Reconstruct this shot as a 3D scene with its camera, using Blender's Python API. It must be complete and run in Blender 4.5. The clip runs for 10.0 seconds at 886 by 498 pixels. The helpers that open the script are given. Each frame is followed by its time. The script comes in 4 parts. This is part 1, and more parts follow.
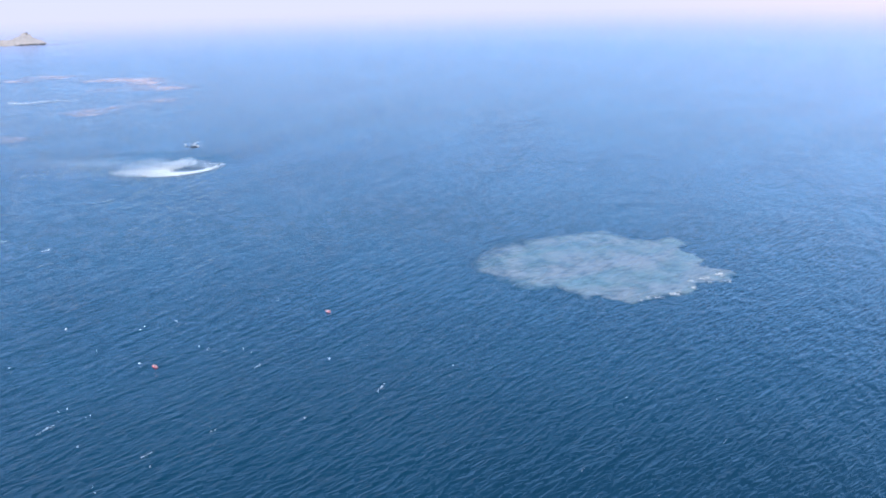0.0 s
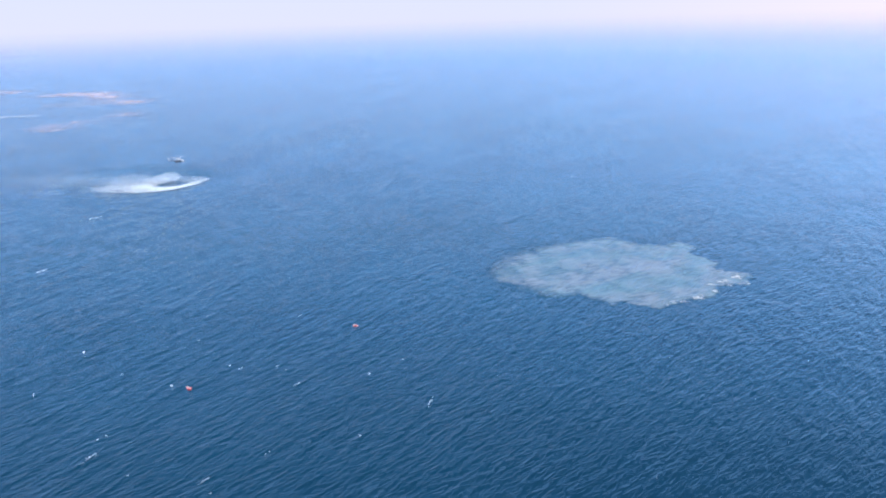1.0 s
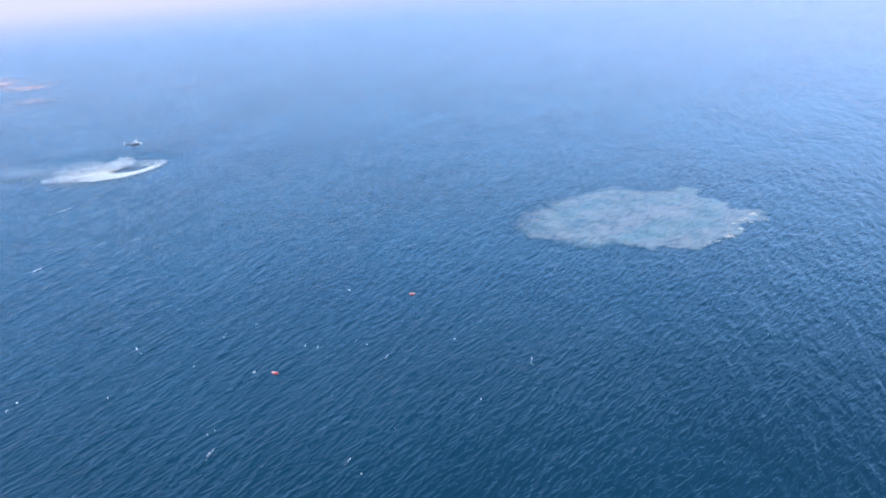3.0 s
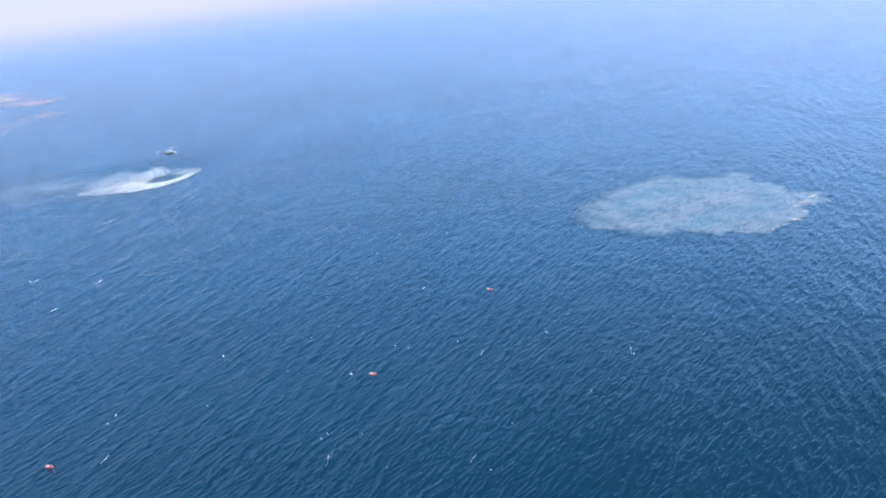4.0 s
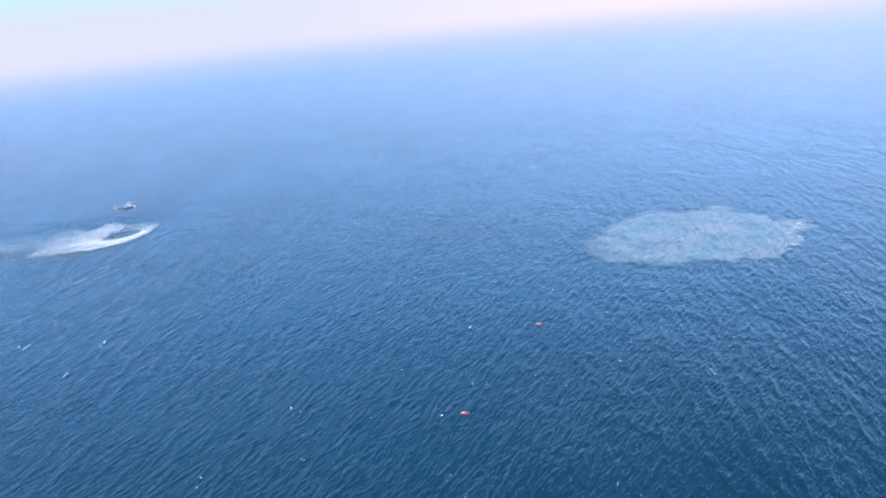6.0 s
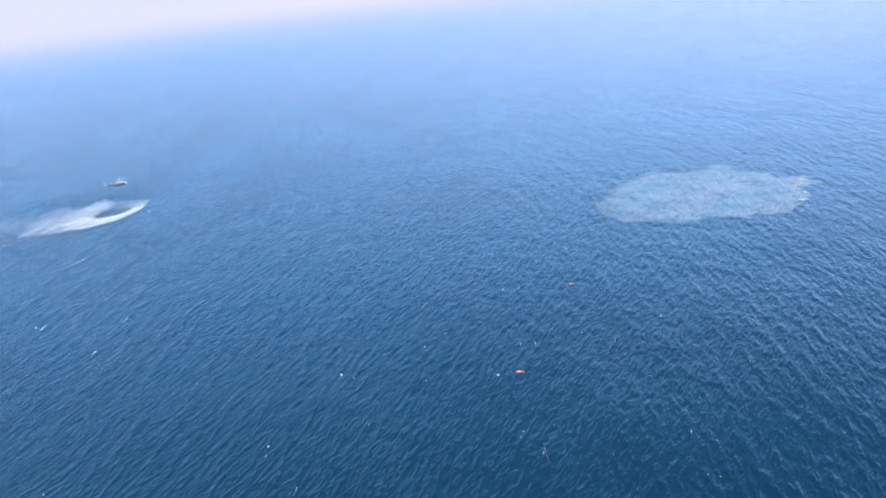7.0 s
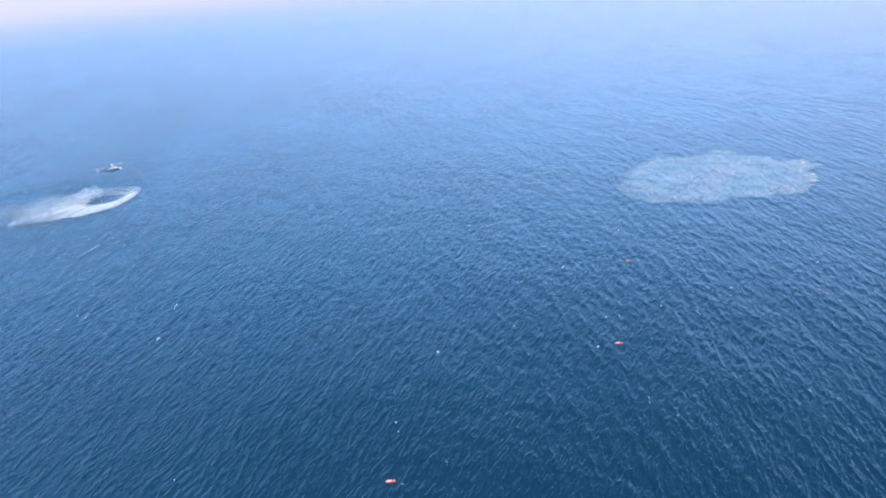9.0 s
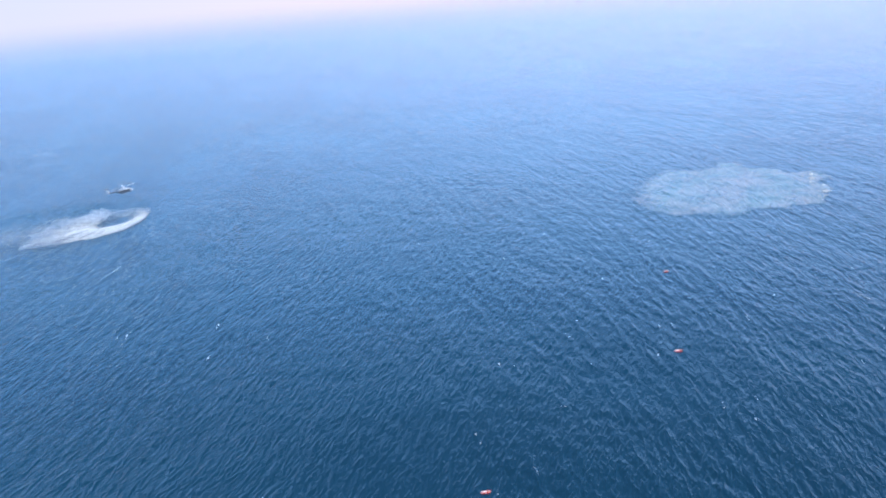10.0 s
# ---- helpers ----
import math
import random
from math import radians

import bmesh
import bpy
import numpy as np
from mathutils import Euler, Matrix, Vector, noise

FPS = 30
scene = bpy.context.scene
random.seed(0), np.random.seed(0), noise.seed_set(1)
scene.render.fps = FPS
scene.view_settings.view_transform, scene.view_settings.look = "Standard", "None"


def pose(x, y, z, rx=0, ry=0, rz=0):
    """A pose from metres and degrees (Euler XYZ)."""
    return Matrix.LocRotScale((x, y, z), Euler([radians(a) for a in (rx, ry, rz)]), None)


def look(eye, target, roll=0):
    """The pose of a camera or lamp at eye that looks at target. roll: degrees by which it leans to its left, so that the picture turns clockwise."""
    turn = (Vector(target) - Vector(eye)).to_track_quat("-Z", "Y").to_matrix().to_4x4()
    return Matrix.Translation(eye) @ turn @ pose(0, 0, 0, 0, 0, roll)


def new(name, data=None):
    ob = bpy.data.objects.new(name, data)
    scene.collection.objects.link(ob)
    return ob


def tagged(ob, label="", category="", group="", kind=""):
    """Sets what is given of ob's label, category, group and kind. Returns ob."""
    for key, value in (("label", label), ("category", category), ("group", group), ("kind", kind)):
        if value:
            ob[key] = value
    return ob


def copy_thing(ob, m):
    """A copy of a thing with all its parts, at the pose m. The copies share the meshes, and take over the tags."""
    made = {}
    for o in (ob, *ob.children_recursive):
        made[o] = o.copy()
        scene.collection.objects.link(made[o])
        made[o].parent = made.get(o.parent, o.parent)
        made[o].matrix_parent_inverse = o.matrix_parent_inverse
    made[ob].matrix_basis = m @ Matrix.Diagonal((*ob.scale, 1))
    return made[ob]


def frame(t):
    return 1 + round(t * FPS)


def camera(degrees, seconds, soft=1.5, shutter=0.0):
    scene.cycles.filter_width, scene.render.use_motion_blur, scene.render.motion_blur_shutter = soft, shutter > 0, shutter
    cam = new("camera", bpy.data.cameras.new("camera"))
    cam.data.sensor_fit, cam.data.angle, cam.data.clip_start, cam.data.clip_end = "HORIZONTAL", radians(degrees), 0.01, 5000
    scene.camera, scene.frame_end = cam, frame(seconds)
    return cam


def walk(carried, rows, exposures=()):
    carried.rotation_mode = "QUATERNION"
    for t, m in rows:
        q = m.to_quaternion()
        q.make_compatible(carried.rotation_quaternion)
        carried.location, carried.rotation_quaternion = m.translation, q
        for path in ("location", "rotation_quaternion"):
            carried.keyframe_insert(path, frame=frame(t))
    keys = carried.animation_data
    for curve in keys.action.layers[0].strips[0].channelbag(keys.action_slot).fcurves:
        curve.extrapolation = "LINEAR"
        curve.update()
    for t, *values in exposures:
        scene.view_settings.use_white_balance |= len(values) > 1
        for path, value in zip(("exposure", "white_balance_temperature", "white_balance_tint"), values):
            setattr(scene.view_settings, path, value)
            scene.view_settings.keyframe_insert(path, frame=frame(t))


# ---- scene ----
from functools import lru_cache

# ------------------------------------------------------------------ camera
cam = camera(57.9, 10.0, soft=2.1)
ROWS = [
    (0, 0.00, 0.00, 130.00, -17.806, 1.278, 0.000),
    (0.5, -16.48, 2.39, 129.79, -17.685, 1.392, -1.802),
    (1, -32.94, 4.88, 129.61, -17.170, 1.562, -3.849),
    (1.5, -49.46, 7.51, 129.43, -16.773, 1.927, -5.840),
    (2, -65.97, 10.38, 129.23, -16.821, 2.237, -8.339),
    (2.5, -82.45, 13.66, 129.05, -18.292, 2.875, -11.204),
    (2.7, -89.06, 15.07, 129.01, -19.295, 3.084, -12.170),
    (3.8, -125.66, 24.52, 129.68, -20.395, 5.491, -13.366),
    (4, -132.33, 26.49, 129.79, -19.995, 5.801, -14.096),
    (4.5, -149.01, 31.57, 130.06, -18.719, 5.971, -16.155),
    (5, -165.67, 36.97, 130.23, -17.730, 5.771, -18.912),
    (5.2, -172.33, 39.19, 130.27, -17.313, 5.678, -19.998),
    (6.3, -208.58, 52.73, 129.97, -17.282, 5.652, -24.521),
    (6.5, -214.77, 55.40, 129.86, -17.896, 5.720, -25.405),
    (7, -229.95, 62.23, 129.60, -19.323, 6.182, -27.264),
    (7.5, -244.77, 69.22, 129.48, -19.956, 6.431, -28.722),
    (8, -259.45, 76.33, 129.68, -20.380, 5.998, -30.328),
    (8.5, -274.06, 83.70, 130.24, -20.722, 5.105, -32.167),
    (9, -289.10, 91.95, 130.95, -20.370, 4.590, -33.840),
    (9.5, -304.10, 100.90, 131.50, -19.815, 4.390, -35.230),
    (10, -318.67, 110.00, 131.80, -19.150, 4.640, -36.810),
]
walk(cam, [(t, pose(x, y, z, 90 + pitch, roll, yaw)) for t, x, y, z, pitch, roll, yaw in ROWS])

# ------------------------------------------------------------------ world and sun
SUN_AZ, SUN_EL = 150.0, 57.0      # degrees clockwise from +y, degrees up

world = bpy.data.worlds.new("world")
scene.world = world
world.use_nodes = True
wt = world.node_tree
wt.nodes.clear()
w_out = wt.nodes.new("ShaderNodeOutputWorld")
w_sky = wt.nodes.new("ShaderNodeTexSky")
w_sky.sky_type = "NISHITA"
w_sky.sun_disc = False
w_sky.sun_elevation = radians(SUN_EL)
w_sky.sun_rotation = radians(SUN_AZ)
w_sky.air_density, w_sky.dust_density, w_sky.ozone_density = 1.0, 0.6, 2.0
w_bg = wt.nodes.new("ShaderNodeBackground")
w_bg.inputs["Strength"].default_value = 0.15
wt.links.new(w_sky.outputs[0], w_bg.inputs["Color"])
# the bright sea haze that lies along the horizon
w_tc = wt.nodes.new("ShaderNodeTexCoord")
w_sep = wt.nodes.new("ShaderNodeSeparateXYZ")
wt.links.new(w_tc.outputs["Generated"], w_sep.inputs[0])
w_map = wt.nodes.new("ShaderNodeMapRange")
w_map.inputs["From Min"].default_value, w_map.inputs["From Max"].default_value = -0.07, 0.57
wt.links.new(w_sep.outputs["Z"], w_map.inputs["Value"])
w_col = wt.nodes.new("ShaderNodeValToRGB")
els = w_col.color_ramp.elements
# colours below z 0 show through the faded sea as its haze
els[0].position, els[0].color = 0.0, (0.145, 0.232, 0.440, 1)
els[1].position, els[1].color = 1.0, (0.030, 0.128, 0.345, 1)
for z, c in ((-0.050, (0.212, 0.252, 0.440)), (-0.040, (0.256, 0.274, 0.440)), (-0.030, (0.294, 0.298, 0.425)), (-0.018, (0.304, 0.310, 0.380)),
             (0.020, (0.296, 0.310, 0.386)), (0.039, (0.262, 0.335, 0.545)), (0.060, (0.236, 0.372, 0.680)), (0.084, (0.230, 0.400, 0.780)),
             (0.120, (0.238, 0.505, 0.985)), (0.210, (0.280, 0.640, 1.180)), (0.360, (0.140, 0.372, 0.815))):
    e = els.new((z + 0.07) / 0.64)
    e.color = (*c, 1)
wt.links.new(w_map.outputs[0], w_col.inputs[0])
w_haze = wt.nodes.new("ShaderNodeBackground")
# the haze is brighter towards the east
w_dot = wt.nodes.new("ShaderNodeVectorMath")
w_dot.operation = "DOT_PRODUCT"
w_dot.inputs[1].default_value = (math.sin(radians(95)), math.cos(radians(95)), 0)
wt.links.new(w_tc.outputs["Generated"], w_dot.inputs[0])
w_glow = wt.nodes.new("ShaderNodeMapRange")
w_glow.interpolation_type = "SMOOTHSTEP"
for key, v in (("From Min", 0.0), ("From Max", 1.0), ("To Min", 2.14), ("To Max", 2.62)):
    w_glow.inputs[key].default_value = v
wt.links.new(w_dot.outputs["Value"], w_glow.inputs["Value"])
# and a little warmer there
w_warm = wt.nodes.new("ShaderNodeMapRange")
w_warm.inputs["From Min"].default_value, w_warm.inputs["From Max"].default_value = 0.1, 0.85
wt.links.new(w_dot.outputs["Value"], w_warm.inputs["Value"])
w_tint = wt.nodes.new("ShaderNodeMix")
w_tint.data_type = "RGBA"
w_tint.inputs[6].default_value, w_tint.inputs[7].default_value = (0.98, 1.0, 1.02, 1), (1.25, 1.0, 0.95, 1)
wt.links.new(w_warm.outputs[0], w_tint.inputs[0])
w_hue = wt.nodes.new("ShaderNodeMix")
w_hue.data_type, w_hue.blend_type = "RGBA", "MULTIPLY"
w_hue.inputs[0].default_value = 1.0
wt.links.new(w_col.outputs[0], w_hue.inputs[6])
wt.links.new(w_tint.outputs[2], w_hue.inputs[7])
wt.links.new(w_hue.outputs[2], w_haze.inputs["Color"])
wt.links.new(w_glow.outputs[0], w_haze.inputs["Strength"])
w_fade = wt.nodes.new("ShaderNodeMapRange")
w_fade.interpolation_type = "SMOOTHSTEP"
w_fade.inputs["From Min"].default_value, w_fade.inputs["From Max"].default_value = 0.40, 0.80
w_fade.inputs["To Min"].default_value, w_fade.inputs["To Max"].default_value = 1.0, 0.0
wt.links.new(w_sep.outputs["Z"], w_fade.inputs["Value"])
w_mix = wt.nodes.new("ShaderNodeMixShader")
wt.links.new(w_fade.outputs[0], w_mix.inputs[0])
wt.links.new(w_bg.outputs[0], w_mix.inputs[1])
wt.links.new(w_haze.outputs[0], w_mix.inputs[2])
wt.links.new(w_mix.outputs[0], w_out.inputs[0])

sun = new("sun", bpy.data.lights.new("sun", "SUN"))
sun.data.energy, sun.data.angle, sun.data.color = 3.0, radians(0.6), (1.0, 0.97, 0.93)
sun_from = Vector((math.sin(radians(SUN_AZ)) * math.cos(radians(SUN_EL)), math.cos(radians(SUN_AZ)) * math.cos(radians(SUN_EL)), math.sin(radians(SUN_EL))))
sun.matrix_world = look(sun_from * 900, (0, 0, 0))
scene.view_settings.exposure = 0.29


# ------------------------------------------------------------------ small tools
def part(name, bm, material, parent=None, label="", smooth=True):
    """One mesh object out of a bmesh, under a thing or a part."""
    me = bpy.data.meshes.new(name)
    bm.to_mesh(me)
    bm.free()
    if smooth:
        me.polygons.foreach_set("use_smooth", [True] * len(me.polygons))
    me.materials.append(material)
    ob = new(name, me)
    if parent is not None:
        ob.parent = parent
    if label:
        ob["label"] = label
    return ob


def sheet(name, verts, quads, material, parent=None, label="", cover=None, tris=False, smooth=True):
    """One mesh object out of numpy arrays of corners and faces, with an optional cover for each corner."""
    n = 3 if tris else 4
    me = bpy.data.meshes.new(name)
    me.vertices.add(len(verts))
    me.vertices.foreach_set("co", np.ascontiguousarray(verts, dtype=np.float32).ravel())
    me.loops.add(len(quads) * n)
    me.loops.foreach_set("vertex_index", np.ascontiguousarray(quads, dtype=np.int32).ravel())
    me.polygons.add(len(quads))
    me.polygons.foreach_set("loop_start", np.arange(len(quads), dtype=np.int32) * n)
    me.update(calc_edges=True)
    me.polygons.foreach_set("use_smooth", np.full(len(quads), smooth))
    if cover is not None:
        at = me.attributes.new("cover", "FLOAT", "POINT")
        at.data.foreach_set("value", np.ascontiguousarray(cover, dtype=np.float32))
    me.materials.append(material)
    ob = new(name, me)
    if parent is not None:
        ob.parent = parent
    if label:
        ob["label"] = label
    return ob


def smoothstep(a, b, v):
    u = np.clip((v - a) / (b - a), 0, 1)
    return u * u * (3 - 2 * u)


def lattice(ix, iy, seed):
    h = (ix.astype(np.int64) * 374761393 + iy.astype(np.int64) * 668265263 + seed * 974711) & 0x7FFFFFFF
    h = ((h ^ (h >> 13)) * 1274126177) & 0x7FFFFFFF
    h = (h ^ (h >> 16)) & 0xFFFF
    return h / 65535.0


def value_noise(x, y, seed=0):
    ix, iy = np.floor(x), np.floor(y)
    fx, fy = x - ix, y - iy
    fx, fy = fx * fx * (3 - 2 * fx), fy * fy * (3 - 2 * fy)
    a, b = lattice(ix, iy, seed), lattice(ix + 1, iy, seed)
    c, d = lattice(ix, iy + 1, seed), lattice(ix + 1, iy + 1, seed)
    return (a * (1 - fx) + b * fx) * (1 - fy) + (c * (1 - fx) + d * fx) * fy


def fractal(x, y, seed=0, octaves=4):
    """Noise of several octaves, -1 to 1."""
    s, amp, tot = 0, 1.0, 0.0
    for k in range(octaves):
        s = s + amp * (2 * value_noise(x * 2 ** k + 17.3 * k, y * 2 ** k - 9.1 * k, seed + k) - 1)
        tot += amp
        amp *= 0.55
    return s / tot


def inside(x, y, poly):
    """Signed distance to a closed outline, positive inside."""
    best = np.full(x.shape, 1e9)
    odd = np.zeros(x.shape, bool)
    n = len(poly)
    for i in range(n):
        (ax, ay), (bx, by) = poly[i], poly[(i + 1) % n]
        ex, ey = bx - ax, by - ay
        u = np.clip(((x - ax) * ex + (y - ay) * ey) / (ex * ex + ey * ey), 0, 1)
        best = np.minimum(best, np.hypot(x - ax - u * ex, y - ay - u * ey))
        cross = ((ay > y) != (by > y)) & (x < ex * (y - ay) / (ey if abs(ey) > 1e-9 else 1e-9) + ax)
        odd ^= cross
    return np.where(odd, best, -best)


def along(x, y, line):
    """Distance to an open line, and the way along it from 0 to 1."""
    best, where = np.full(x.shape, 1e9), np.zeros(x.shape)
    lens = [math.dist(line[i], line[i + 1]) for i in range(len(line) - 1)]
    done, total = 0.0, sum(lens)
    for i, ln in enumerate(lens):
        (ax, ay), (bx, by) = line[i], line[i + 1]
        ex, ey = bx - ax, by - ay
        u = np.clip(((x - ax) * ex + (y - ay) * ey) / (ln * ln), 0, 1)
        d = np.hypot(x - ax - u * ex, y - ay - u * ey)
        where = np.where(d < best, (done + u * ln) / total, where)
        best = np.minimum(best, d)
        done += ln
    return best, where


# ------------------------------------------------------------------ waves
CX, CY = -130.0, -150.0            # the middle of the sea sheet
CREST = 29.0                      # degrees clockwise from +y along which the longer crests run
CHOP = 47.0                       # the same for the short chop


@lru_cache(maxsize=None)
def wave_set():
    rng = np.random.RandomState(5)
    waves = []
    for k in range(140):
        lam = 1.7 * (17.0 / 1.7) ** (k / 139.0)
        lam *= rng.uniform(0.95, 1.05)
        az = radians((CHOP if lam < 3.9 else CREST) + 90 + rng.normal(0, 16 if lam < 3.9 else 11))
        slope = 0.0175 * math.exp(-((math.log(lam / 5.6)) / 0.30) ** 2) + 0.0185 * math.exp(-((math.log(lam / 2.9)) / 0.32) ** 2)
        slope += 0.0040 * math.exp(-((math.log(lam / 10.0)) / 0.3) ** 2) + 0.0012
        waves.append((lam, math.sin(az), math.cos(az), slope * lam / (2 * math.pi), rng.uniform(0, 2 * math.pi)))
    return waves


def sea_height(x, y, cell):
    """The height of the sea; waves too short for the cell size are left out."""
    z, swell = np.zeros(x.shape), np.zeros(x.shape)
    gust = 0.86 + 0.14 * np.clip(fractal(x / 70, y / 110, 3, 3) * 1.8, -1, 1.6)
    for lam, dx, dy, amp, ph in wave_set():
        keep = np.clip((lam / cell - 2.2) / 1.6, 0, 1)
        th = 2 * math.pi / lam * (x * dx + y * dy) + ph
        if lam > 3.9:
            swell += keep * amp * np.cos(th)
        else:
            z += keep * amp * np.cos(th)
    # narrow crests that run far, broad troughs
    swell = 0.060 * (np.exp(np.clip(swell / 0.060, -3, 1.7)) - 1)
    z = 0.045 * (np.exp(np.clip(z / 0.045, -3, 1.5)) - 1)
    return (0.48 * swell + 0.64 * z) * gust


# ------------------------------------------------------------------ materials
def material(name):
    m = bpy.data.materials.new(name)
    m.use_nodes = True
    nt = m.node_tree
    nt.nodes.clear()
    out = nt.nodes.new("ShaderNodeOutputMaterial")
    return m, nt, out


def tex_noise(nt, vec, scale, detail=3.0, rough=0.55, distort=0.0):
    n = nt.nodes.new("ShaderNodeTexNoise")
    n.inputs["Scale"].default_value = scale
    n.inputs["Detail"].default_value = detail
    n.inputs["Roughness"].default_value = rough
    n.inputs["Distortion"].default_value = distort
    nt.links.new(vec, n.inputs["Vector"])
    return n.outputs["Fac"]


def mapped(nt, scale=(1, 1, 1), turn=0.0, shift=(0, 0, 0)):
    g = nt.nodes.new("ShaderNodeNewGeometry")
    m = nt.nodes.new("ShaderNodeMapping")
    m.vector_type = "TEXTURE"
    m.inputs["Rotation"].default_value = (0, 0, radians(turn))
    m.inputs["Scale"].default_value = scale
    m.inputs["Location"].default_value = shift
    nt.links.new(g.outputs["Position"], m.inputs["Vector"])
    return m.outputs[0]


def math_node(nt, op, a, b=None, clamp=False):
    n = nt.nodes.new("ShaderNodeMath")
    n.operation = op
    n.use_clamp = clamp
    for i, v in enumerate((a, b)):
        if v is None:
            continue
        if isinstance(v, (int, float)):
            n.inputs[i].default_value = v
        else:
            nt.links.new(v, n.inputs[i])
    return n.outputs[0]


def ramp(nt, fac, lo, hi, to_lo=0.0, to_hi=1.0):
    n = nt.nodes.new("ShaderNodeMapRange")
    n.interpolation_type = "SMOOTHSTEP"
    for key, v in (("From Min", lo), ("From Max", hi), ("To Min", to_lo), ("To Max", to_hi)):
        n.inputs[key].default_value = v
    nt.links.new(fac, n.inputs["Value"])
    return n.outputs[0]


def mix_color(nt, fac, a, b):
    n = nt.nodes.new("ShaderNodeMix")
    n.data_type = "RGBA"
    for sock, v in ((n.inputs[0], fac), (n.inputs[6], a), (n.inputs[7], b)):
        if isinstance(v, tuple):
            sock.default_value = (*v, 1)
        elif isinstance(v, (int, float)):
            sock.default_value = v
        else:
            nt.links.new(v, sock)
    return n.outputs[2]


def ridged(nt, n, sharp=2.6):
    """Turns smooth noise into narrow crests over flat troughs."""
    near = math_node(nt, "SUBTRACT", 1.0, math_node(nt, "MULTIPLY", math_node(nt, "ABSOLUTE", math_node(nt, "SUBTRACT", n, 0.5)), sharp), True)
    return math_node(nt, "POWER", near, 2.6)


def ripple_normal(nt, strength=1.0):
    """Wind ripples, drawn out along the crests, from a hand's width to whole groups of waves."""
    chop = ridged(nt, tex_noise(nt, mapped(nt, (1.4, 6.5, 1.4), -CHOP - 9), 1.0, 2.0, 0.5, 0.15))
    cross = ridged(nt, tex_noise(nt, mapped(nt, (1.5, 6.5, 1.5), -CREST + 4, (40, 10, 0)), 1.0, 2.0, 0.5, 0.15))
    fine = tex_noise(nt, mapped(nt, (0.7, 1.9, 0.7), -CREST, (7, 3, 0)), 1.0, 2.0, 0.6, 0.2)
    mid = ridged(nt, tex_noise(nt, mapped(nt, (3.4, 15.0, 3.4), -CHOP + 4, (3, 90, 0)), 1.0, 1.5, 0.45, 0.3), 2.2)
    wide = tex_noise(nt, mapped(nt, (15.0, 40.0, 15.0), -CREST + 12, (11, 50, 0)), 1.0, 2.0, 0.5, 0.4)
    gust = ramp(nt, tex_noise(nt, mapped(nt, (60, 120, 60), -CREST), 1.0, 3.0), 0.3, 0.7, 0.80, 1.16)
    h = math_node(nt, "MULTIPLY", chop, 0.52)
    for layer, weight in ((cross, 0.26), (fine, 0.30), (mid, 0.85), (wide, 2.6)):
        h = math_node(nt, "ADD", h, math_node(nt, "MULTIPLY", layer, weight))
    h = math_node(nt, "MULTIPLY", h, gust)
    b = nt.nodes.new("ShaderNodeBump")
    b.inputs["Strength"].default_value = strength
    b.inputs["Distance"].default_value = 0.50
    nt.links.new(h, b.inputs["Height"])
    return b.outputs[0]


def principled(nt, color, rough, normal=None, metallic=0.0, ior=1.45, spec=0.5):
    p = nt.nodes.new("ShaderNodeBsdfPrincipled")
    for key, v in (("Base Color", color), ("Roughness", rough), ("Metallic", metallic), ("IOR", ior), ("Specular IOR Level", spec)):
        if isinstance(v, tuple):
            p.inputs[key].default_value = (*v, 1)
        elif isinstance(v, (int, float)):
            p.inputs[key].default_value = v
        else:
            nt.links.new(v, p.inputs[key])
    if normal is not None:
        nt.links.new(normal, p.inputs["Normal"])
    return p.outputs[0]


def sea_color(nt):
    big = tex_noise(nt, mapped(nt, (160, 420, 160), -CREST + 60), 1.0, 4.0)
    return mix_color(nt, ramp(nt, big, 0.3, 0.7), (0.0010, 0.026, 0.047), (0.0015, 0.034, 0.060))


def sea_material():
    """Deep water; faded to transparent with distance, which puts in the horizon's haze."""
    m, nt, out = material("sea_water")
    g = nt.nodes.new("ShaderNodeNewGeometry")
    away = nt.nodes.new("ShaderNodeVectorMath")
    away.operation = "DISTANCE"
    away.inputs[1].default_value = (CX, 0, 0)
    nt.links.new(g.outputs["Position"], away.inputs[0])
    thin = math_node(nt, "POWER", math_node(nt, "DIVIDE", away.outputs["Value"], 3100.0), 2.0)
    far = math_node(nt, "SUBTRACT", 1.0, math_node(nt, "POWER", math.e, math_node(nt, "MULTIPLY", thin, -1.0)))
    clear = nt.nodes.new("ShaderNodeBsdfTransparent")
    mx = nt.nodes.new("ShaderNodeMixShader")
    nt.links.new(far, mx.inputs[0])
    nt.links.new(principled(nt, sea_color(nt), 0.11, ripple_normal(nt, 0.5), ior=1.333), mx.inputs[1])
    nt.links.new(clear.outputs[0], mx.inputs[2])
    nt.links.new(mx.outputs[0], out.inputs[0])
    return m


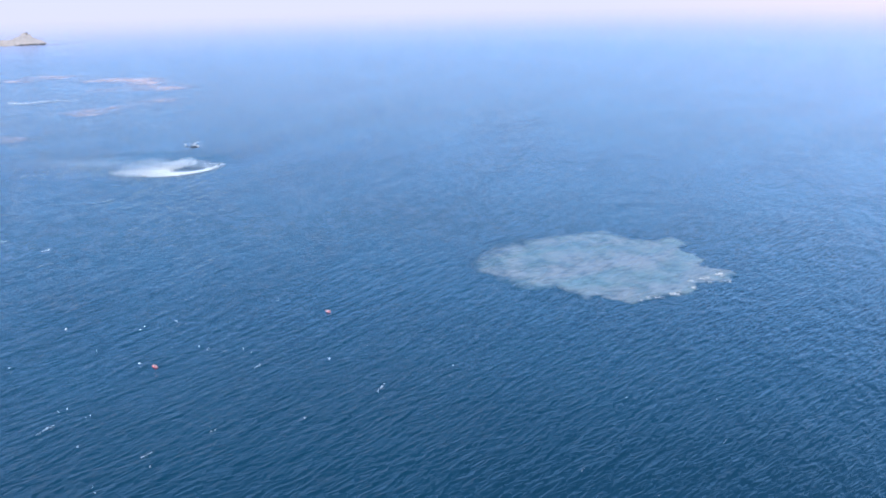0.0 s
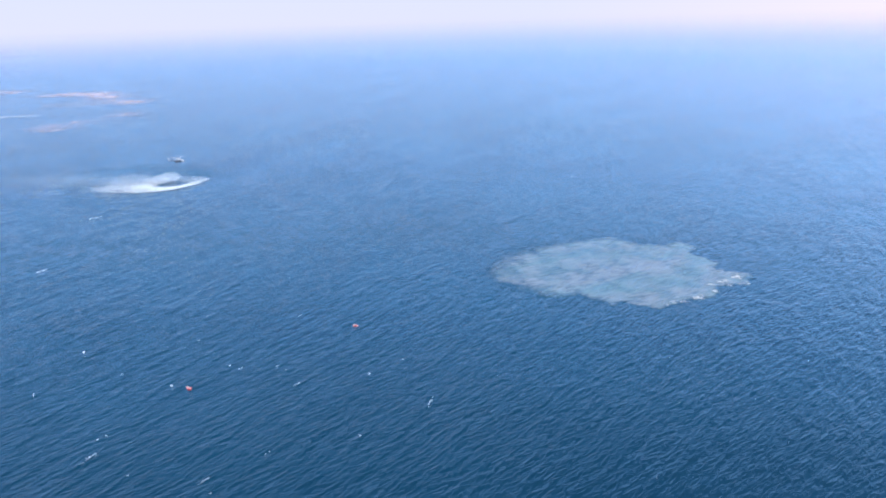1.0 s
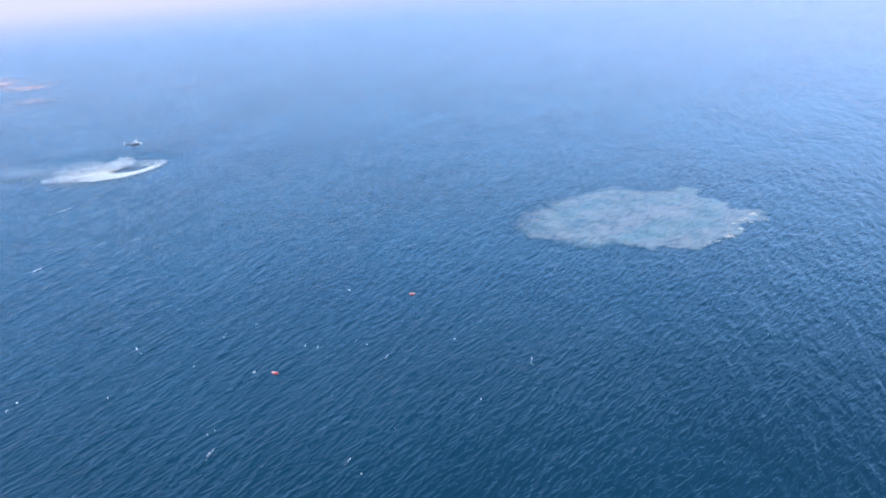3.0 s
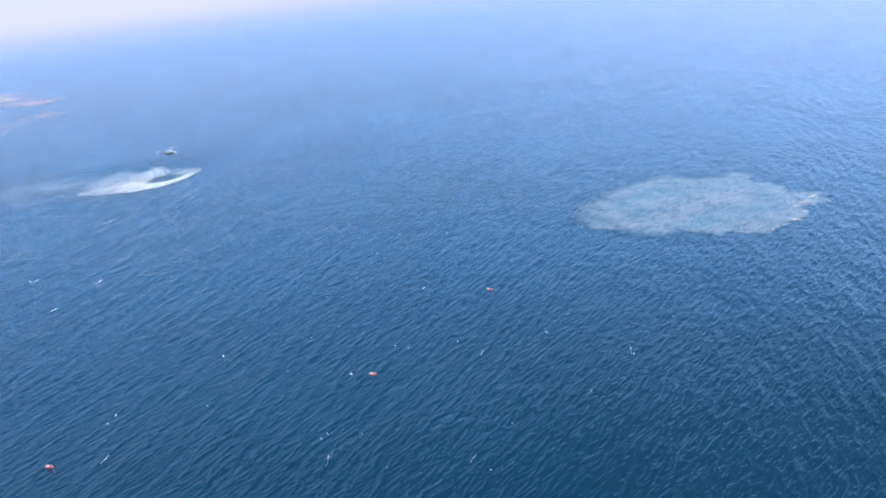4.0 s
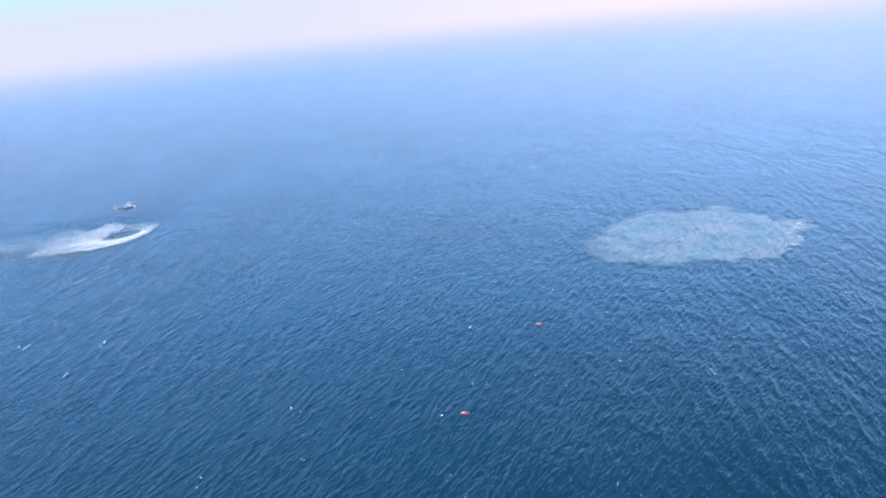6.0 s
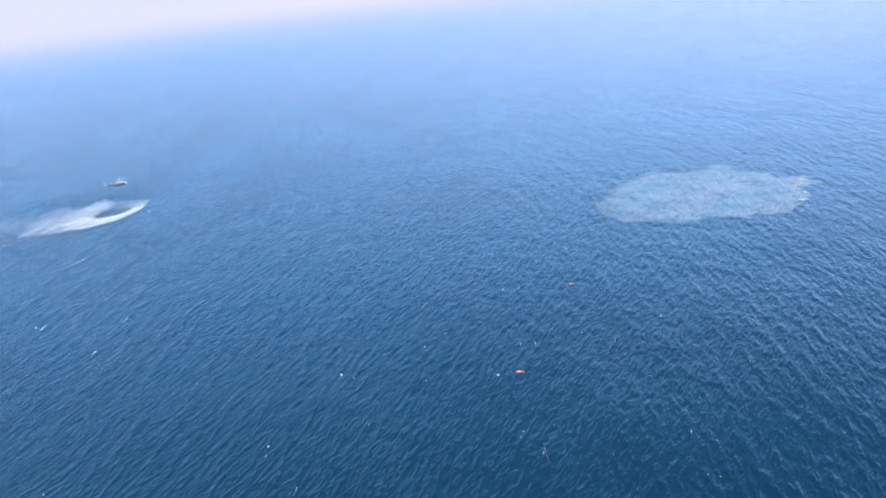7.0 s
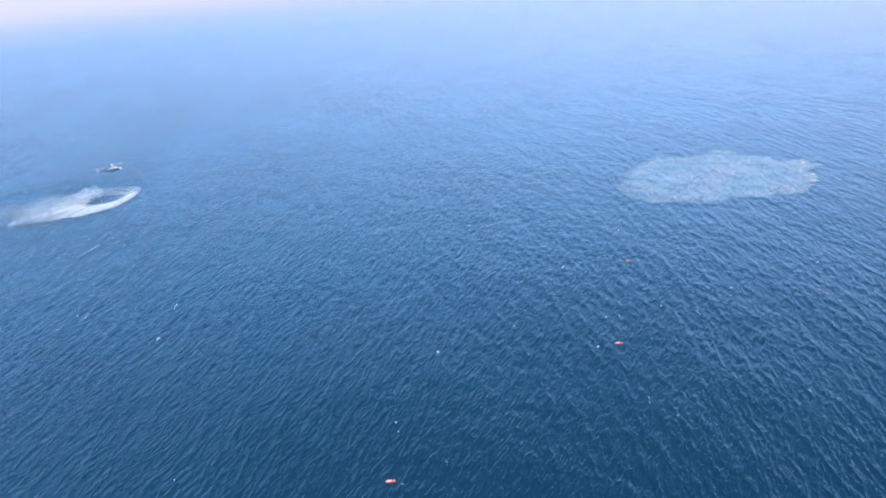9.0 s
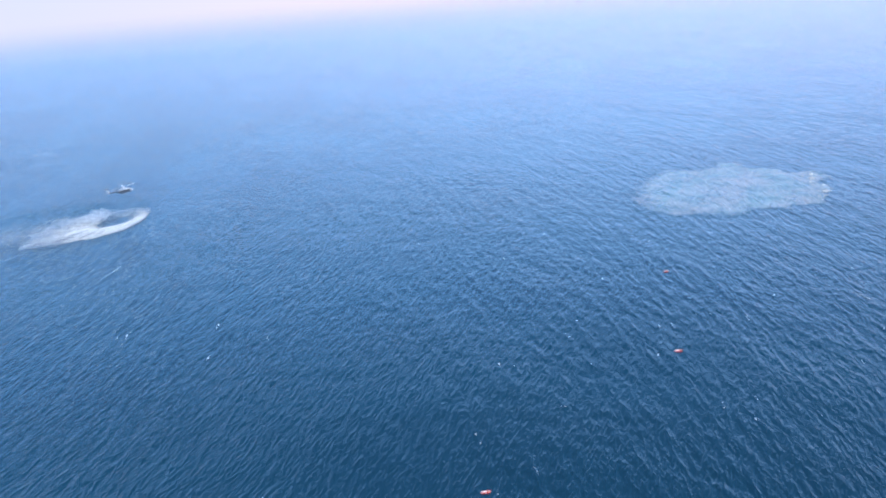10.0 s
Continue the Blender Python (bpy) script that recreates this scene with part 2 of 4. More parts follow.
def cover_factor(nt, grain, lo, hi, full, turn, rough_edge=2.0, rim=0.12):
    """How much of the water is covered: the sheet's own cover, broken up by noise at two sizes."""
    at = nt.nodes.new("ShaderNodeAttribute")
    at.attribute_name = "cover"
    n1 = tex_noise(nt, mapped(nt, (grain, grain * 3.2, grain), turn), 1.0, 5.0, 0.62, 0.5)
    n2 = tex_noise(nt, mapped(nt, (grain * 5, grain * 7, grain * 5), 35), 1.0, 3.0, 0.5, 0.3)
    n = math_node(nt, "ADD", math_node(nt, "MULTIPLY", n1, 0.7), math_node(nt, "MULTIPLY", n2, 0.3))
    edge = math_node(nt, "ADD", math_node(nt, "MULTIPLY", math_node(nt, "SUBTRACT", n, 0.5), rough_edge), at.outputs["Fac"])
    fac = math_node(nt, "MULTIPLY", ramp(nt, edge, lo, hi), full, True)
    return math_node(nt, "MULTIPLY", fac, ramp(nt, at.outputs["Fac"], 0.0, rim)), n2


def stained(name, color_a, color_b, grain, rough=0.3, lo=0.2, hi=0.8, full=1.0, spec=0.5, turn=-CREST, rough_edge=2.0, relief=0.52):
    """Sea water that takes another colour and gloss where something is mixed into it."""
    m, nt, out = material(name)
    fac, n2 = cover_factor(nt, grain, lo, hi, full, turn, rough_edge, 0.35)
    wide = tex_noise(nt, mapped(nt, (grain * 11, grain * 24, grain * 11), turn), 1.0, 4.0, 0.55, 0.6)
    tone = math_node(nt, "ADD", math_node(nt, "MULTIPLY", wide, 0.7), math_node(nt, "MULTIPLY", n2, 0.3))
    col = mix_color(nt, fac, sea_color(nt), mix_color(nt, ramp(nt, tone, 0.38, 0.62), color_a, color_b))
    rg = ramp(nt, fac, 0.0, 1.0, 0.11, rough)
    sp = ramp(nt, fac, 0.0, 1.0, 0.5, spec)
    nt.links.new(principled(nt, col, rg, ripple_normal(nt, relief), ior=1.333, spec=sp), out.inputs[0])
    return m


def covered(name, color_a, color_b, grain, rough=0.5, lo=0.35, hi=0.65, full=1.0, spec=0.5, turn=-CREST, rough_edge=2.0):
    """Foam that lies on the water and lets it show through where its cover is thin."""
    m, nt, out = material(name)
    fac, n2 = cover_factor(nt, grain, lo, hi, full, turn, rough_edge)
    col = mix_color(nt, ramp(nt, n2, 0.35, 0.65), color_a, color_b)
    sh = principled(nt, col, rough, ior=1.333, spec=spec)
    tr = nt.nodes.new("ShaderNodeBsdfTransparent")
    mx = nt.nodes.new("ShaderNodeMixShader")
    nt.links.new(fac, mx.inputs[0])
    nt.links.new(tr.outputs[0], mx.inputs[1])
    nt.links.new(sh, mx.inputs[2])
    nt.links.new(mx.outputs[0], out.inputs[0])
    return m


def solid(name, color_a, color_b, rough=0.5, metallic=0.0, grain=0.5, bump=0.0, spec=0.5):
    """A plain surface with wear at two sizes."""
    m, nt, out = material(name)
    tc = nt.nodes.new("ShaderNodeTexCoord")
    n1 = tex_noise(nt, tc.outputs["Object"], 1.0 / grain, 4.0)
    n2 = tex_noise(nt, tc.outputs["Object"], 9.0 / grain, 3.0)
    n = math_node(nt, "ADD", math_node(nt, "MULTIPLY", n1, 0.65), math_node(nt, "MULTIPLY", n2, 0.35))
    col = mix_color(nt, ramp(nt, n, 0.35, 0.65), color_a, color_b)
    nrm = None
    if bump:
        b = nt.nodes.new("ShaderNodeBump")
        b.inputs["Strength"].default_value = 0.6
        b.inputs["Distance"].default_value = bump
        nt.links.new(n, b.inputs["Height"])
        nrm = b.outputs[0]
    rg = ramp(nt, n2, 0.3, 0.7, rough * 0.85, min(1.0, rough * 1.15))
    nt.links.new(principled(nt, col, rg, nrm, metallic, spec=spec), out.inputs[0])
    return m


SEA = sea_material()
# drawn-out gaps in its cover also put the waves' dark faces into the colour
MILKY = stained("aerated_water", (0.130, 0.202, 0.198), (0.226, 0.234, 0.228), 2.2, 0.12, -0.2, 1.2, full=0.94, turn=-CHOP - 16, rough_edge=3.2, relief=0.62)
FOAM = covered("foam", (0.78, 0.75, 0.70), (0.62, 0.62, 0.58), 0.45, 0.6, 0.30, 1.0, full=0.9, spec=0.3)
WASH = covered("wash_foam", (0.78, 0.74, 0.69), (0.56, 0.61, 0.59), 1.1, 0.6, 0.05, 1.05, full=0.95, spec=0.3, turn=-62)
MIST = covered("spray_mist", (0.62, 0.66, 0.70), (0.54, 0.60, 0.66), 9.0, 0.9, -0.1, 1.4, full=0.24, spec=0.1, turn=-80, rough_edge=1.4)
WAKE = covered("wake_foam", (0.70, 0.72, 0.74), (0.56, 0.62, 0.68), 1.6, 0.6, 0.15, 0.8, spec=0.3)
RUFFLED = stained("ruffled_water", (0.006, 0.055, 0.085), (0.005, 0.045, 0.075), 3.0, 0.42, -0.2, 1.3, full=0.75, spec=0.30)
SLICK = covered("orange_slick", (0.86, 0.55, 0.47), (0.76, 0.62, 0.62), 3.6, 0.6, -0.15, 1.2, full=0.60, spec=0.3, rough_edge=2.2)
DROPS = solid("spray_drops", (0.86, 0.87, 0.88), (0.80, 0.83, 0.85), 0.5, 0, 2.0)

# ------------------------------------------------------------------ the sea, one sheet to the horizon

def build_sea():
    fine = np.radians(np.arange(-36.0, 73.0, 0.09))
    coarse = np.radians(np.arange(73.0 + 2.0, 324.0 - 1.0, 3.0))
    az = np.concatenate([fine, coarse])
    radii = list(np.linspace(0.01, 290, 17))
    while radii[-1] < 7200:
        r = radii[-1]
        radii.append(r + r * (0.0017 if r < 760 else min(0.009, 0.0017 * (r / 760) ** 1.15)))
    r = np.array(radii)
    A, R = np.meshgrid(az, r)
    X, Y = CX + R * np.sin(A), CY + R * np.cos(A)
    dr = np.gradient(r)[:, None] * np.ones_like(A)
    cell = np.maximum(dr, R * np.where(np.arange(len(az)) < len(fine), radians(0.09), radians(3.0))[None, :])
    Z = np.zeros_like(X)
    busy = cell < 14
    Z[busy] = sea_height(X[busy], Y[busy], cell[busy])
    n, c = X.shape
    verts = np.stack([X, Y, Z], -1).reshape(-1, 3)
    i, j = np.meshgrid(np.arange(n - 1), np.arange(c), indexing="ij")
    k = (j + 1) % c
    quads = np.stack([i * c + j, (i + 1) * c + j, (i + 1) * c + k, i * c + k], -1).reshape(-1, 4)[:, ::-1]
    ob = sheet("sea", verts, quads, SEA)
    return tagged(ob, "deep blue open sea with short wind waves", "sea", kind="structure")


sea = build_sea()


def float_grid(x0, x1, y0, y1, step, lift, field, dip=0.35):
    """A sheet that rides on the waves wherever field(x, y) gives it any cover."""
    X, Y = np.meshgrid(np.arange(x0, x1, step), np.arange(y0, y1, step))
    C = field(X, Y)
    dist = np.hypot(X - CX, Y - CY)
    Z = sea_height(X, Y, np.maximum(step, dist * 0.0017))
    # the rim dips under the surface, so that no edge stands proud
    Z = Z + lift - dip * (1 - smoothstep(0.0, 0.25, C))
    n, c = X.shape
    i, j = np.meshgrid(np.arange(n - 1), np.arange(c - 1), indexing="ij")
    quads = np.stack([i * c + j, i * c + j + 1, (i + 1) * c + j + 1, (i + 1) * c + j], -1).reshape(-1, 4)
    cf = C.reshape(-1)
    quads = quads[cf[quads].max(1) > 0.003]
    used = np.unique(quads)
    remap = np.zeros(n * c, np.int64)
    remap[used] = np.arange(len(used))
    verts = np.stack([X, Y, Z], -1).reshape(-1, 3)[used]
    return verts, remap[quads], cf[used]


# ------------------------------------------------------------------ the boiling gas patch
PATCH = [(16, 380), (26, 392), (32, 401), (44, 413), (60, 422), (75, 428), (88, 429), (92, 416), (109, 412), (120, 414), (127, 407), (119,
         398), (123, 389), (126, 377), (121, 369), (129, 366), (135, 358), (130, 348), (114, 345), (112, 340), (106, 333), (93, 330), (79, 323), (71,
         326), (69, 333), (61, 331), (54, 339), (50, 348), (39, 344), (32, 349), (26, 362), (19, 370)]


FOAM_LINES = [([(113, 410), (121, 408), (126, 401)], 3.0, 0.55), ([(135, 364), (130, 358), (119, 350), (109, 346)], 4.4, 0.9),
              ([(131, 347), (123, 345), (116, 344)], 3.2, 0.8), ([(113, 341), (106, 336), (98, 330.5), (90, 329), (80, 325)], 4.6, 0.68),
              ([(128, 377), (122, 384)], 1.6, 0.7)]


def patch_warp(x, y):
    return x + 4.0 * fractal(x / 6, y / 6, 11, 4), y + 4.0 * fractal(x / 6, y / 6, 21, 4)


def build_patch():
    thing = tagged(new("gas_bubble_patch"), "milky turquoise patch of bubbling aerated water on the open sea", "bubble patch")

    def milk(x, y):
        wx, wy = patch_warp(x, y)
        d = inside(wx, wy, PATCH)
        soft = 2.4 + 14.0 * smoothstep(80, 15, x) + 6.0 * smoothstep(395, 425, y)
        core = smoothstep(-0.75 * soft, 0.6 * soft, d)
        mottle = 0.82 + 0.28 * fractal(x / 16, y / 22, 31, 4)
        return core * np.clip(mottle, 0.45, 1.0)

    v, q, c = float_grid(2, 142, 314, 438, 0.8, 0.10, milk, 0.15)
    sheet("milky_water", v, q, MILKY, thing, cover=c)

    def fringe(x, y):
        wx, wy = patch_warp(x, y)
        d = inside(wx, wy, PATCH)
        total = np.zeros(x.shape)
        for line, width, thick in FOAM_LINES:
            e, u = along(x + 2.0 * fractal(x / 4, y / 4, 43, 3), y + 2.0 * fractal(x / 4, y / 4, 47, 3), line)
            total = np.maximum(total, thick * smoothstep(width, 0.2 * width, e) * smoothstep(0, 0.08, u) * smoothstep(1, 0.92, u))
        rim = 0.30 * smoothstep(-3.0, -1.0, d) * smoothstep(6.0, 0.0, d) * smoothstep(75, 100, x)
        return np.clip(total + rim, 0, 1) * np.clip(0.66 + 0.9 * fractal(x / 4, y / 4, 41, 3), 0, 1) * 0.85

    v, q, c = float_grid(60, 142, 314, 438, 0.6, 0.20, fringe)
    sheet("foam_fringe", v, q, FOAM, thing, "broken white foam along the edge", cover=c)


build_patch()

# ------------------------------------------------------------------ rotor wash on the water
WASH_EDGE = [(-261, 612), (-250, 606.5), (-239, 602.5), (-226, 597.5), (-212, 599.5), (-199, 606.5), (-189, 617), (-181.5, 630), (-179.5, 641),
             (-186, 649), (-198, 651), (-214, 652), (-229, 647), (-242, 636), (-253, 623)]
HOLE = (-206.2, 624.8)


def hole_radius(x, y):
    """1 on the rim of the calm oval under the helicopter."""
    dx, dy = x - HOLE[0], y - HOLE[1]
    a = radians(19)
    u, v = dx * math.cos(a) + dy * math.sin(a), -dx * math.sin(a) + dy * math.cos(a)
    return np.hypot(u / 9.8, v / 7.5)


def build_wash():
    thing = tagged(new("rotor_wash"), "ring of white spray blown up by a hovering helicopter", "sea spray")

    def foam(x, y):
        w = 2.0 * fractal(x / 7, y / 7, 51, 3)
        d = inside(x + w, y + w, WASH_EDGE)
        edge = smoothstep(-0.3, 1.6 + 14 * smoothstep(625, 655, y), d)
        # thick on the near rim and on the trailing side, thin towards the far side
        near = smoothstep(18, 1, d) ** 1.2 * smoothstep(652, 612, y - 0.35 * (x + 206))
        tail = smoothstep(-190, -235, x) * 0.30
        ang = np.arctan2(y - HOLE[1], x - HOLE[0])
        rad = np.hypot(x - HOLE[0], y - HOLE[1])
        streak = np.clip(0.5 + 0.85 * fractal(ang * 13, rad / 36, 61, 3), 0, 1)
        base = 0.04 + 0.40 * streak + 0.60 * np.exp(-((x + 221) / 14) ** 2 - ((y - 621) / 14) ** 2)
        hole = smoothstep(0.80, 1.14, hole_radius(x + 0.8 * w, y + 0.8 * w))
        back = 1 - 0.6 * smoothstep(630, 644, y - 0.3 * (x + 206)) * smoothstep(-228, -208, x)
        trail = 1 - 0.75 * smoothstep(-230, -268, x) * smoothstep(0.9, 0.3, streak)
        return edge * smoothstep(-268, -228, x) * hole * back * trail * np.clip(base * 0.68 + 0.44 * near * (0.25 + 0.75 * smoothstep(-262, -224, x)) + tail * streak, 0, 0.70)

    def ruffle(x, y):
        w = 9 * fractal(x / 22, y / 22, 55, 4)
        e = np.hypot((x + 244 + w) / 78, (y - 668 + w) / 44)
        return 0.75 * smoothstep(1.0, 0.35, e) * np.clip(0.7 + 0.8 * fractal(x / 30, y / 12, 57, 3), 0, 1)

    v, q, c = float_grid(-310, -140, 615, 722, 1.4, 0.12, ruffle)
    sheet("ruffled_water", v, q, RUFFLED, thing, "darker wind-torn water", cover=c)

    v, q, c = float_grid(-275, -172, 590, 668, 0.7, 0.22, foam)
    sheet("foam_sheet", v, q, WASH, thing, cover=c)

    # thin mist over the ring, carried off down the wind
    def mist(x, y):
        w = 8 * fractal(x / 26, y / 26, 63, 4)
        d, u = along(x + w, y + w, [(-196, 634), (-226, 632), (-262, 634), (-330, 650)])
        wide = 14 + 38 * u
        return 0.85 * smoothstep(wide, 0.1 * wide, d) * smoothstep(0.0, 0.15, u) * (1 - 0.75 * smoothstep(0.45, 1.0, u)) * np.clip(0.7 + 0.7 * fractal(x / 20, y / 9, 67, 3), 0, 1)

    for lift in (1.6, 3.2, 4.8):
        v, q, c = float_grid(-345 - 3 * lift, -180, 600, 700, 2.0, lift, lambda x, y: mist(x + 4 * lift, y - lift) * (1.15 - 0.1 * lift), 0.0)
        sheet("mist", v, q, MIST, thing, "thin drifting spray mist", cover=c)

    # drops in low ballistic jets out from the calm oval, higher on the far side
    rng = np.random.RandomState(9)
    tetra = np.array([(1, 1, 1), (1, -1, -1), (-1, 1, -1), (-1, -1, 1)]) * 0.58
    n = 64000
    ang = rng.uniform(0, 2 * math.pi, n)
    jets = np.round(ang * 150 / (2 * math.pi)) * (2 * math.pi / 150)
    ang = np.where(rng.uniform(size=n) < 0.6, jets + rng.normal(0, 0.016, n), ang)
    u = rng.uniform(0, 1, n) ** 0.8
    jet_up = 0.55 + 0.9 * value_noise(np.cos(ang) * 9, np.sin(ang) * 9, 71)
    far = smoothstep(-0.3, 0.9, np.sin(ang - 0.15))
    left = smoothstep(0.2, 1.0, -np.cos(ang))
    reach = 1.05 + u * (1.1 + 2.2 * left + 0.5 * far)
    a = radians(12)
    ex, ey = 13.5 * np.cos(ang) * reach, 8.5 * np.sin(ang) * (1.05 + u * (1.9 - 0.2 * left))
    px = HOLE[0] + ex * math.cos(a) - ey * math.sin(a)
    py = HOLE[1] + ex * math.sin(a) + ey * math.cos(a)
    top = (1.0 + 4.6 * far * smoothstep(0.75, -0.1, np.cos(ang)) + 2.0 * left) * jet_up
    pz = top * u * (1.25 - u) * 2.3 * rng.uniform(0.05, 1.0, n) ** 1.5 + 0.25
    keep = inside(px, py, [(x0 + (x0 + 206) * 0.04, y0 + (y0 - 625) * 0.10) for x0, y0 in WASH_EDGE]) > 0
    keep &= rng.uniform(size=n) > 0.8 * smoothstep(0.2, 0.9, np.cos(ang - 0.6))
    px, py, pz = px[keep], py[keep], pz[keep]
    # wind carries a thin veil past the ring
    m = 9000
    vx = -228 - rng.uniform(0, 1, m) ** 1.3 * 95
    vy = 622 + rng.normal(0, 1, m) * (9 + (-228 - vx) * 0.13) + (-228 - vx) * 0.05
    vz = rng.uniform(0.05, 1, m) ** 2.5 * 5
    px, py, pz = np.concatenate([px, vx]), np.concatenate([py, vy]), np.concatenate([pz, vz])
    # tall jets behind the calm oval
    k = 4200
    jet = rng.randint(0, 11, k)
    lean = (jet - 5) / 5.0 + rng.normal(0, 0.05, k)
    rise = rng.uniform(0, 1, k) ** 0.75
    tall = (4.2 + 3.2 * value_noise(jet * 1.7, jet * 0.0, 83)) * (1 - 0.35 * lean * lean)
    px = np.concatenate([px, -211 + lean * (4 + 5 * rise) + rng.normal(0, 0.3, k)])
    py = np.concatenate([py, 637 + 2 * lean + 3 * rise + rng.normal(0, 1.2, k)])
    pz = np.concatenate([pz, 0.3 + tall * rise])
    m = m + k
    size = rng.uniform(0.04, 0.12, len(px)) * np.concatenate([np.ones(len(px) - m), np.full(m - k, 0.7), np.full(k, 0.9)])
    verts = (np.stack([px, py, pz], -1)[:, None, :] + tetra[None] * size[:, None, None]).reshape(-1, 3)
    base = (np.arange(len(px)) * 4)[:, None, None]
    faces = (base + np.array([(0, 1, 2), (0, 3, 1), (0, 2, 3), (1, 3, 2)])[None]).reshape(-1, 3)
    ob = sheet("spray", verts, faces, DROPS, thing, tris=True, smooth=False)
    tagged(ob, "fine white drops of spray", kind="stuff")


build_wash()


# ------------------------------------------------------------------ solid shapes
def loft(sections, sides=18, power=2.4):
    """A closed body through rounded cross-sections: (x, centre y, centre z, half width, half height)."""
    bm = bmesh.new()
    rings = []
    for x, cy, cz, hw, hh in sections:
        ring = []
        for k in range(sides):
            a = 2 * math.pi * k / sides
            c, s = math.cos(a), math.sin(a)
            ring.append(bm.verts.new((x, cy + hw * math.copysign(abs(c) ** (2 / power), c), cz + hh * math.copysign(abs(s) ** (2 / power), s))))
        rings.append(ring)
    for r0, r1 in zip(rings, rings[1:]):
        for k in range(sides):
            bm.faces.new((r0[k], r0[(k + 1) % sides], r1[(k + 1) % sides], r1[k]))
    bm.faces.new(rings[0][::-1])
    bm.faces.new(rings[-1])
    bmesh.ops.recalc_face_normals(bm, faces=bm.faces[:])
    return bm


def box(sx, sy, sz, at=(0, 0, 0), turn=(0, 0, 0), bevel=0.03):
    bm = bmesh.new()
    bmesh.ops.create_cube(bm, size=1.0)
    bmesh.ops.scale(bm, vec=(sx, sy, sz), verts=bm.verts[:])
    if bevel:
        bmesh.ops.bevel(bm, geom=bm.edges[:], offset=min(bevel, 0.4 * min(sx, sy, sz)), segments=2, affect="EDGES", profile=0.5)
    bmesh.ops.transform(bm, matrix=pose(*at, *turn), verts=bm.verts[:])
    return bm


def rod(a, b, r0, r1=None, sides=10):
    """A tapered rod from a to b."""
    bm = bmesh.new()
    a, b = Vector(a), Vector(b)
    bmesh.ops.create_cone(bm, cap_ends=True, segments=sides, radius1=r0, radius2=r0 if r1 is None else r1, depth=(b - a).length)
    m = Matrix.Translation((a + b) / 2) @ (b - a).to_track_quat("Z", "Y").to_matrix().to_4x4()
    bmesh.ops.transform(bm, matrix=m, verts=bm.verts[:])
    return bm


def tube_ring(rx, ry, z, r, around=36, sides=10, power=2.0):
    """An inflated oval ring."""
    bm = bmesh.new()
    rings = []
    for k in range(around):
        a = 2 * math.pi * k / around
        c, s = math.cos(a), math.sin(a)
        px, py = rx * math.copysign(abs(c) ** (2 / power), c), ry * math.copysign(abs(s) ** (2 / power), s)
        nx, ny = c / rx, s / ry
        ln = math.hypot(nx, ny)
        nx, ny = nx / ln, ny / ln
        rings.append([bm.verts.new((px + nx * r * math.cos(b), py + ny * r * math.cos(b), z + r * math.sin(b))) for b in (2 * math.pi * j / sides for j in range(sides))])
    for i in range(around):
        r0, r1 = rings[i], rings[(i + 1) % around]
        for j in range(sides):
            bm.faces.new((r0[j], r1[j], r1[(j + 1) % sides], r0[(j + 1) % sides]))
    bmesh.ops.recalc_face_normals(bm, faces=bm.faces[:])
    return bm


def blade(length, root, tip, thick, start=0.0, twist=6.0, droop=0.0, segs=10):
    """A rotor blade along +x: an aerofoil that tapers and twists a little."""
    bm = bmesh.new()
    rings = []
    for i in range(segs + 1):
        u = i / segs
        x = start + (length - start) * u
        ch = root + (tip - root) * u
        if i == segs:
            ch *= 0.55
        tw = radians(twist * (1 - u))
        th = thick * (1 - 0.5 * u)
        outline = ((-0.25, 0.0), (-0.15, 0.5), (0.1, 0.55), (0.75, 0.0), (0.1, -0.35), (-0.15, -0.4))
        ring = []
        for py, pz in outline:
            yy, zz = py * ch, pz * th
            ring.append(bm.verts.new((x, yy * math.cos(tw) - zz * math.sin(tw), yy * math.sin(tw) + zz * math.cos(tw) - droop * u * u)))
        rings.append(ring)
    n = len(rings[0])
    for r0, r1 in zip(rings, rings[1:]):
        for k in range(n):
            bm.faces.new((r0[k], r0[(k + 1) % n], r1[(k + 1) % n], r1[k]))
    bm.faces.new(rings[0])
    bm.faces.new(rings[-1])
    bmesh.ops.recalc_face_normals(bm, faces=bm.faces[:])
    return bm


def moved(bm, m):
    bmesh.ops.transform(bm, matrix=m, verts=bm.verts[:])
    return bm


# ------------------------------------------------------------------ helicopter
HULL = solid("pale_grey_paint", (0.70, 0.70, 0.70), (0.60, 0.60, 0.61), 0.38, 0, 1.2)
# dark grey of hull sides and boom, with their shade put into the tone
BELLY = solid("shaded_hull_grey", (0.19, 0.185, 0.195), (0.15, 0.15, 0.16), 0.5, 0, 0.8)
GLASS_DARK = solid("tinted_glass", (0.015, 0.02, 0.025), (0.02, 0.026, 0.03), 0.08, 0, 1.0)
# pale tone puts the sun's glint on the turning blades into the colour
BLADE = solid("pale_blade_glint", (0.72, 0.72, 0.72), (0.64, 0.64, 0.65), 0.35, 0, 1.5)
METAL = solid("dull_metal", (0.30, 0.30, 0.31), (0.22, 0.22, 0.23), 0.42, 0.8, 0.3)
RUBBER = solid("black_rubber", (0.025, 0.025, 0.025), (0.035, 0.035, 0.035), 0.8, 0, 0.2)


